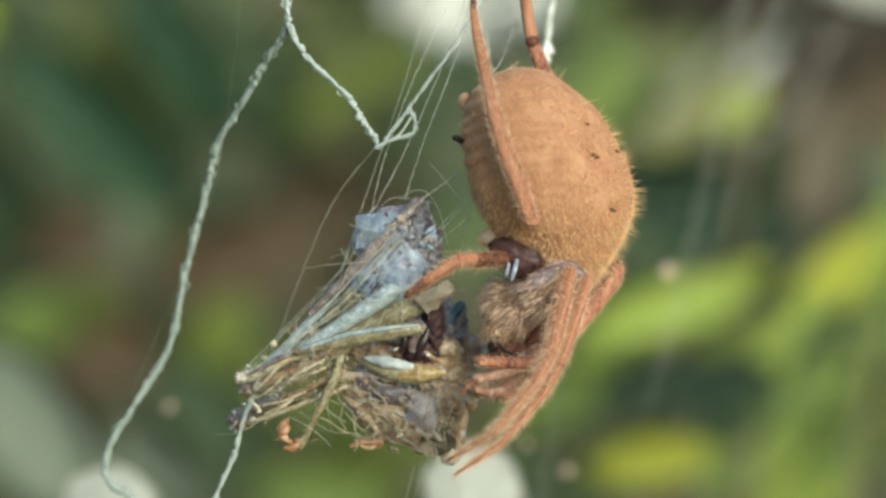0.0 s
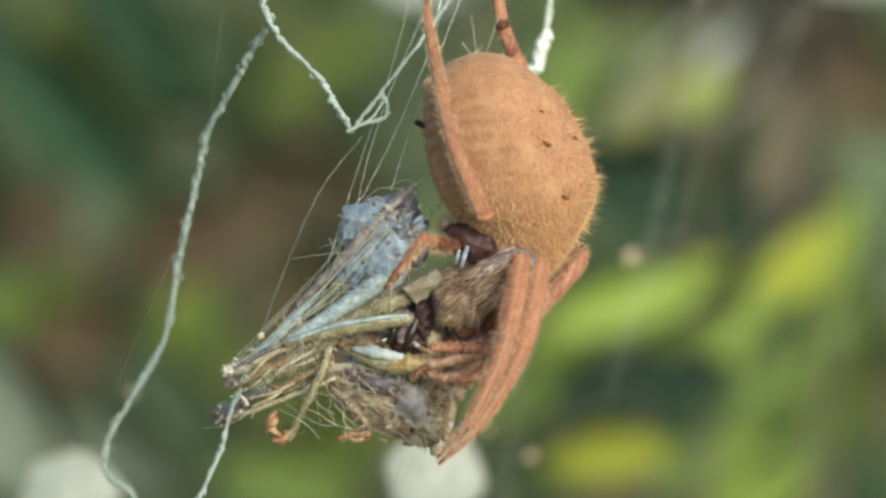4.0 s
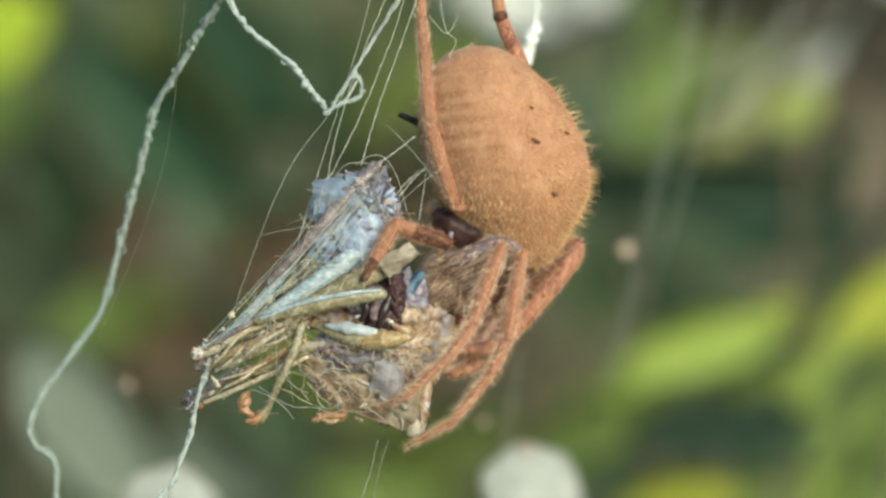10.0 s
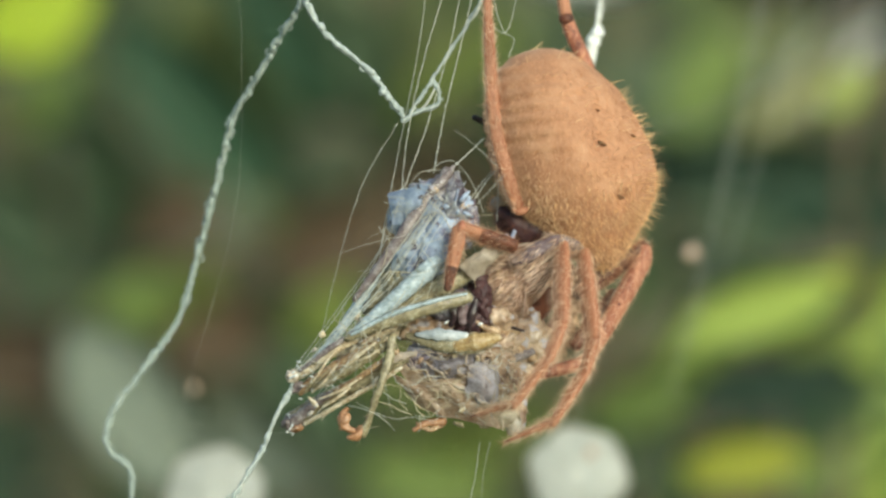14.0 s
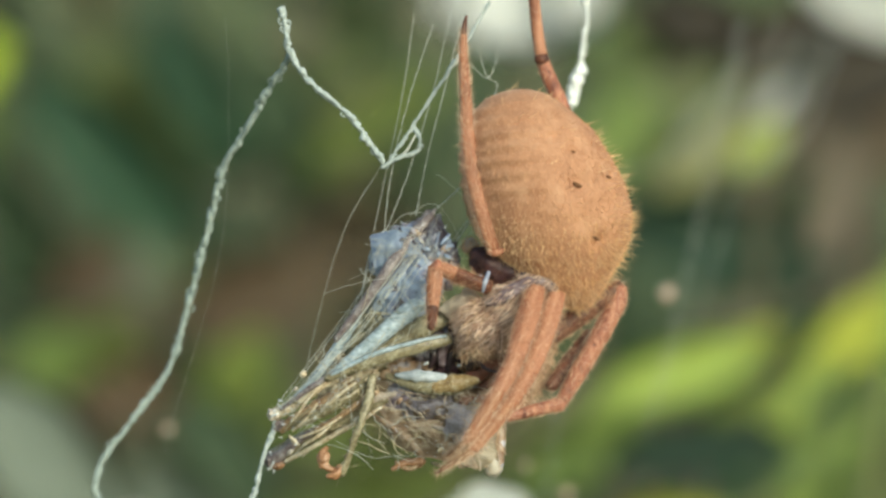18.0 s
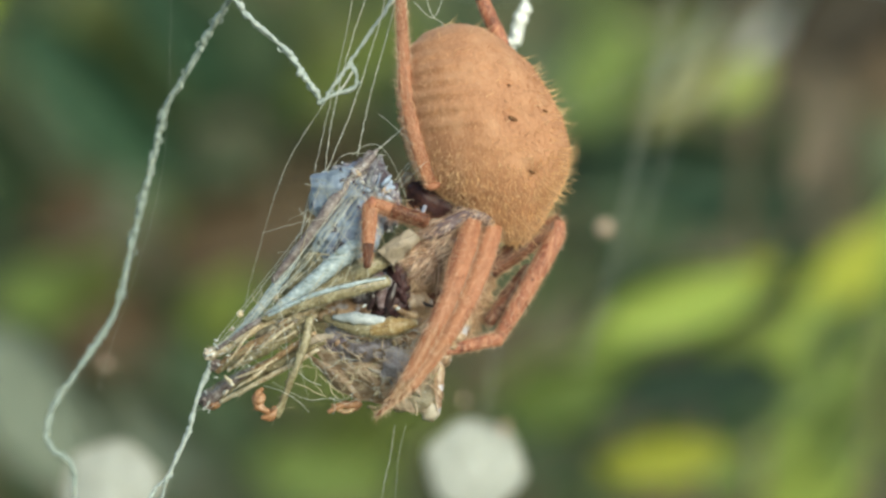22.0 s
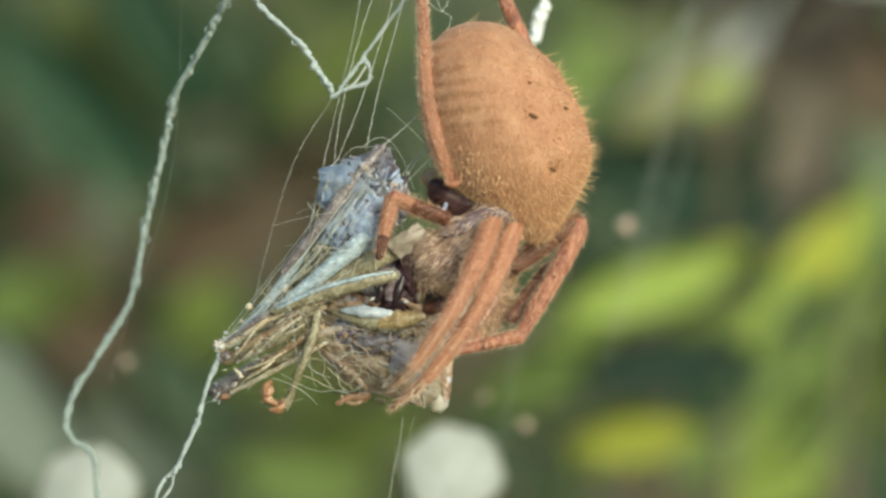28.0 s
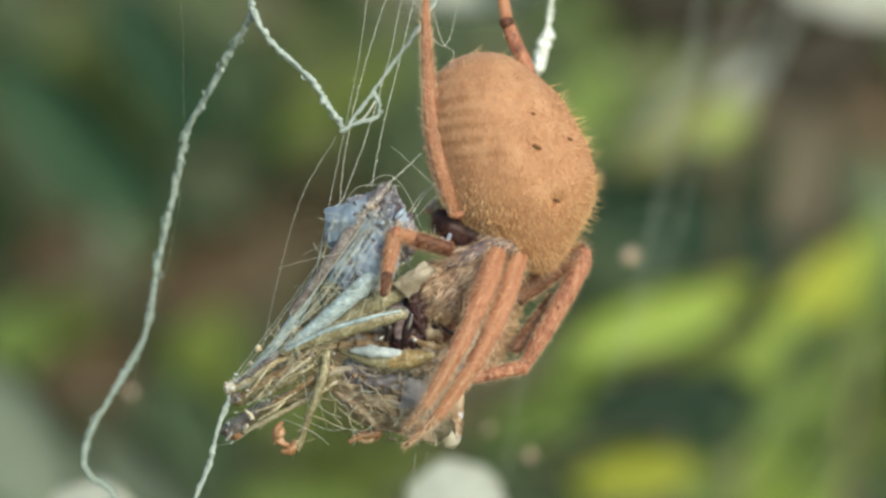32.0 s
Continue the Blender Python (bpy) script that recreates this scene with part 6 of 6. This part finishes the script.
GRIP = (
    (0, 675, 734, -49, 691, 758, -42, 606, 445, -54),
    (1, 751, 763, -72, 760, 770, -63, 660, 476, -78),
    (2, 733, 766, -66, 741, 772, -57, 664, 463, -74),
    (3, 764, 758, -71, 771, 766, -61, 663, 452, -74),
    (6, 724, 758, -70, 732, 766, -61, 672, 457, -82),
    (7, 707, 731, -73, 714, 736, -64, 651, 435, -85),
    (8, 728, 729, -79, 735, 734, -69, 645, 405, -90),
    (9, 704, 727, -80, 712, 731, -71, 648, 413, -94),
    (10, 643, 683, -83, 716, 747, -76, 642, 444, -100),
    (11, 676, 697, -90, 746, 742, -82, 657, 457, -107),
    (12, 709, 679, -90, 771, 717, -82, 653, 436, -106),
    (13, 717, 684, -90, 788, 724, -82, 671, 454, -106),
    (13.5, 729, 684, -90, 789, 726, -81, 670, 456, -106),
    (15.5, 696, 709, -87, 690, 722, -77, 680, 454, -104),
    (16, 698, 707, -87, 695, 722, -77, 677, 452, -103),
    (17, 705, 690, -86, 690, 712, -75, 689, 450, -102),
    (18, 709, 693, -88, 696, 716, -77, 688, 453, -104),
    (19, 696, 697, -89, 682, 713, -79, 691, 449, -106),
    (20, 686, 718, -90, 680, 730, -80, 666, 438, -107),
    (21, 712, 714, -91, 690, 736, -81, 687, 464, -108),
    (22, 717, 710, -92, 702, 732, -82, 687, 460, -109),
    (23, 705, 708, -93, 697, 726, -82, 677, 458, -109),
    (24, 705, 715, -93, 695, 731, -83, 683, 455, -110),
    (27, 698, 706, -94, 691, 729, -84, 673, 451, -111),
    (28, 690, 690, -95, 690, 725, -85, 672, 450, -112),
    (29, 703, 709, -98, 703, 734, -88, 673, 451, -116),
    (30, 709, 713, -101, 703, 738, -91, 671, 458, -119),
    (31, 709, 706, -100, 710, 733, -90, 679, 461, -117),
    (32, 706, 710, -98, 708, 737, -88, 674, 460, -116),
)

# how the low tie leans, in degrees, and shifts, by time
TIE = ((0, 6, 8, 10, 12, 13, 13.5, 16, 32), (-6, -6, -5, -8, 3, 10, 10, 0, 0), (28, 28, 40, 20, 20, 12, 10, 5, 0))
# how far the bright cord behind swings aside, by time
TUFT = ((0, 1, 2, 4, 6, 9, 12, 15, 20, 32), (-68, -45, -22, -5, 5, -11, -24, -10, 2, 0))
# the drift of the white leaves that stand for sky, across and down
SKY_SPRAY = ((0, 0, 68), (1, -20, 98), (2, 20, 74), (3, 0, -10), (4.5, 0, 45), (6, 0, 116), (7, -50, 92), (8, -80, 98), (9, -40, 56), (10, 10, 48), (11, -40, 45), (12, -15, 28), (13, 20, 10), (16, 40, 0), (18, 50, 0), (20, 40, 0), (28, 30, -45), (32, 20, -35))

# how the young shrubs lean in the wind, across and down, by time
SWAY = ((0, 0, 0), (1, 0, 0), (2, 15, -8), (3, 0, 5), (6, -15, 40), (7, -20, 60), (8, -25, 72), (9, -28, 54), (10, -45, 66), (11, -45, 58), (12, -22, 46), (13, -15, 18), (16, -45, 74),
        (17, -8, 60), (18, -10, 44), (19, -10, 26), (20, 0, 36), (21, 8, 56), (22, 14, 38), (23, 5, 28), (24, 10, 8), (27, 0, 0), (32, 0, 0))

# how far the front legs bow aside (1) instead of towards the lens (0): time, near leg, far leg
BOW = ((0, 0.30, 0.75), (1, 0.28, 0.55), (2, 0.12, 0.25), (3, 0.0, 0.15), (9, 0.0, 0.15), (10, 0.30, 0.55), (13.5, 0.28, 0.52), (15.5, -0.1, 0.14), (32, -0.12, 0.12))


def carried(rows):
    return [(t, pose(x / 1000, y / 1000, z / 1000, a, b, c)) for t, x, y, z, a, b, c in rows]


def pose_at(rows, t):
    """The pose between two rows of a table."""
    times = [r[0] for r in rows]
    x, y, z, a, b, c = (float(np.interp(t, times, [r[k] for r in rows])) for k in range(1, 7))
    return pose(x / 1000, y / 1000, z / 1000, a, b, c)


def leg_rows(hip, pick, upper, lower, bend_of, grip):
    """The two pieces of the gripping leg, whose tip stays on the prey's near side."""
    tops, lows = [], []
    for row in grip:
        t = row[0]
        near = (pose_at(SPIDER, t).inverted() @ pose_at(PREY, t) @ spot(row[pick], row[pick + 1], -92)).y / UNIT
        near = min(-80.0, max(-140.0, near))
        h, tip = spot(hip[0], hip[1], near + 24), spot(row[pick], row[pick + 1], near)
        knee, side = reach(h, tip, upper * UNIT, lower * UNIT, bend_of(t))
        z = Vector((0.7, -0.2, 0.7))
        a = place(h, knee, z)
        b = place(knee, tip, z)
        tops.append((t, a))
        lows.append((t, a.inverted() @ b))
    return tops, lows


def chain(hip, tip, lengths, turns, bend):
    """The joints of a leg from hip to tip that curves towards bend; turns: how much of the curve each joint takes."""
    d = tip - hip
    x = d.normalized()
    side = (bend - x * bend.dot(x)).normalized()

    def line(k):
        a, p, out = 0.0, Vector((0, 0)), [Vector((0, 0))]
        for ln, w in zip(lengths, (0,) + turns):
            a -= k * w
            p = p + Vector((math.cos(a), math.sin(a))) * ln
            out.append(p)
        return out
    lo, hi = 0.0, 1.3
    for _ in range(40):
        k = (lo + hi) / 2
        lo, hi = (k, hi) if line(k)[-1].length * UNIT > d.length else (lo, k)
    pts = line(lo)
    a = math.atan2(pts[-1].y, pts[-1].x)
    c, s = math.cos(-a), math.sin(-a)
    return [hip + (x * (p.x * c - p.y * s) + side * (p.x * s + p.y * c)) * UNIT for p in pts]


def twist(t):
    """How far the flat front legs turn their edge to the lens."""
    w = float(np.interp(t, (0, 2, 3, 9, 10, 13.5, 15.5, 32), (1.05, 0.9, 0.3, 0.2, 1.15, 1.15, 0.0, 0.0)))
    w = 1.1 - w
    return Vector((0.2 + 0.8 * w, -1 + 0.75 * w, 0.1))


def front_rows(hip, pick, which):
    rows = [[], [], [], []]
    for row in GRIP:
        t, tip = row[0], spot(*row[pick:pick + 3])
        early = float(np.interp(t, (0, 3.5, 7, 10, 14), (1, 1, 0.8, 0.3, 0)))
        h = spot(hip[0] + 30 * early, hip[1] + 16 * early, hip[2])
        p = chain(h, tip, FRONT, (0.6, 0.5, 0.9), front_bend(t, which))
        z = twist(t)
        m = [place(a, b, z) for a, b in zip(p, p[1:])]
        for k in range(4):
            rows[k].append((t, m[k] if k == 0 else m[0].inverted() @ m[k]))
    return rows


def front_bend(t, which):
    w = float(np.interp(t, [q[0] for q in BOW], [q[which] for q in BOW]))
    return Vector((0.25 + 0.75 * w, -(1 - 0.8 * w), -0.1))


def grip_bend(t):
    w = float(np.interp(t, (0, 1, 3, 6, 7, 9, 10, 32), (0.55, 0.4, 0.4, 0.4, 0.1, 0.1, 0.95, 1.0)))
    return Vector((-0.54 * w, -1.05 + w, 0.84 * w))


def lean(ob, pivot, turns):
    """A part that leans clockwise by degrees about a point of the drawing."""
    p = spot(*pivot)
    walk(ob, [(t, Matrix.Translation(p) @ pose(0, 0, 0, 0, a, 0) @ Matrix.Translation(-p)) for t, a in turns])


def swayed(rows, base, scale):
    """A far strand that sways along with the web, without turning."""
    x0, y0, z0 = rows[-8][1:4]
    return [(t, pose(base[0] + (x - x0) / 1000 * scale, base[1], base[2] + (z - z0) / 1000 * scale)) for t, x, y, z, *_ in rows]


def motions():
    walk(spider, carried(SPIDER))
    for ob in (prey, web):
        walk(ob, carried(PREY))
    p = spot(392, 612, 5)
    walk(low_tie, [(t, m @ Matrix.Translation(p + Vector((np.interp(t, TIE[0], TIE[2]) * UNIT, 0, 0))) @ pose(0, 0, 0, 0, float(np.interp(t, TIE[0], TIE[1])), 0) @ Matrix.Translation(-p)) for t, m in carried(PREY)])
    p = spot(752, 100, -56)
    walk(hind_leg, [(t, Matrix.Translation(p + Vector((x * UNIT, -near * UNIT, -d * UNIT))) @ pose(0, 0, 0, 0, a, 0) @ Matrix.Translation(-p))
                    for t, a, x, d, near in ((0, -4, 6, 4, 44), (1, -4, 8, 10, 42), (2, -7.5, 8, 24, 40), (3, -5.5, 8, 24, 36), (4.5, -6, 9, 12, 28), (6, -4, 10, 0, 20), (9, -2, 4, 0, 8), (13.5, 0, 0, 0, 0), (19, 0, 0, 0, 0), (32, 0, 0, 0, 0))])
    for ob in (far_lower, far_foot, far_inner):
        lean(ob, (1029, 384, 28), ((0, 14), (3.5, 14), (9, 12), (10, 10), (12, 3), (13.5, 0), (32, 0)))
    walk(leg_tip, [(t, pose(a * UNIT, 0, 0)) for t, a in ((0, 40), (3.5, 40), (6, 40), (7, 30), (8, 30), (9, 46), (10, 19), (12, 5), (13, 26), (13.5, 26), (15.5, 70), (32, 70))])
    for ob in [back_web] + SCRAPS:
        walk(ob, swayed(SPIDER, (0, 0.40, EYE[2]), 1.333))
    for ob, foot in ((young_shrub, (0.06, 0.95, 0)), (leafy_shrub, (0.16, 1.40, 0))):
        walk(ob, [(t, pose(foot[0] + x * 0.78 / 6385, foot[1], -y * 0.78 / 6385)) for t, x, y in SWAY])
    walk(sky_spray, [(t, pose(x * 0.8 / 6385, 0, -y * 0.8 / 6385)) for t, x, y in SKY_SPRAY])
    walk(tuft, [(row[0], pose((row[1] + float(np.interp(row[0], TUFT[0], TUFT[1])) * UNIT * 1000) / 1000, row[2] / 1000, row[3] / 1000, tilt, 0, pan)) for row, (t, tilt, pan) in zip(SPIDER, CAM)])
    walk(v_cord, carried(VCORD))
    walk(left_cord, carried(LCORD))
    walk(low_cord, [(t, pose(0, 0, 0, 0, a, 0)) for t, a in LCORD_LOW])
    walk(waist, [(t, pose(x * UNIT, 0, -d * UNIT)) for t, x, d in ((0, 20, 25), (3.5, 18, 25), (6, 18, 24), (8, 14, 18), (10, 8, 8), (13.5, 3, 0), (19, 0, 0), (32, 0, 0))])
    p = spot(895, 395, -30)
    walk(carapace, [(t, Matrix.Translation(p + Vector((x * UNIT, 0, -d * UNIT))) @ pose(0, 0, 0, 0, a, yaw) @ Matrix.Translation(-p)) for t, x, d, a, yaw in (
        (0, 30, 22, 8, -30), (2, 24, 22, 8, -30), (3.5, 24, 22, 8, -30), (6, 24, 20, 8, -28), (9, 18, 12, 8, -24), (11, 10, 6, 5, -16), (13.5, 4, 0, 2, -8), (19, 0, 0, 0, 0), (32, 0, 0, 0, 0))])
    for leg_pieces, hip, pick, which in ((front_near, (876, 384, -62), 1, 1), (front_far, (914, 394, -44), 4, 2)):
        for ob, rows in zip(leg_pieces, front_rows(hip, pick, which)):
            walk(ob, rows)
    a, b = leg_rows((780, 384, -62), 7, 92, 102, grip_bend, GRIP)
    walk(grip_top, a)
    walk(grip_low, b)
    walk(grip_tip, b)


motions()
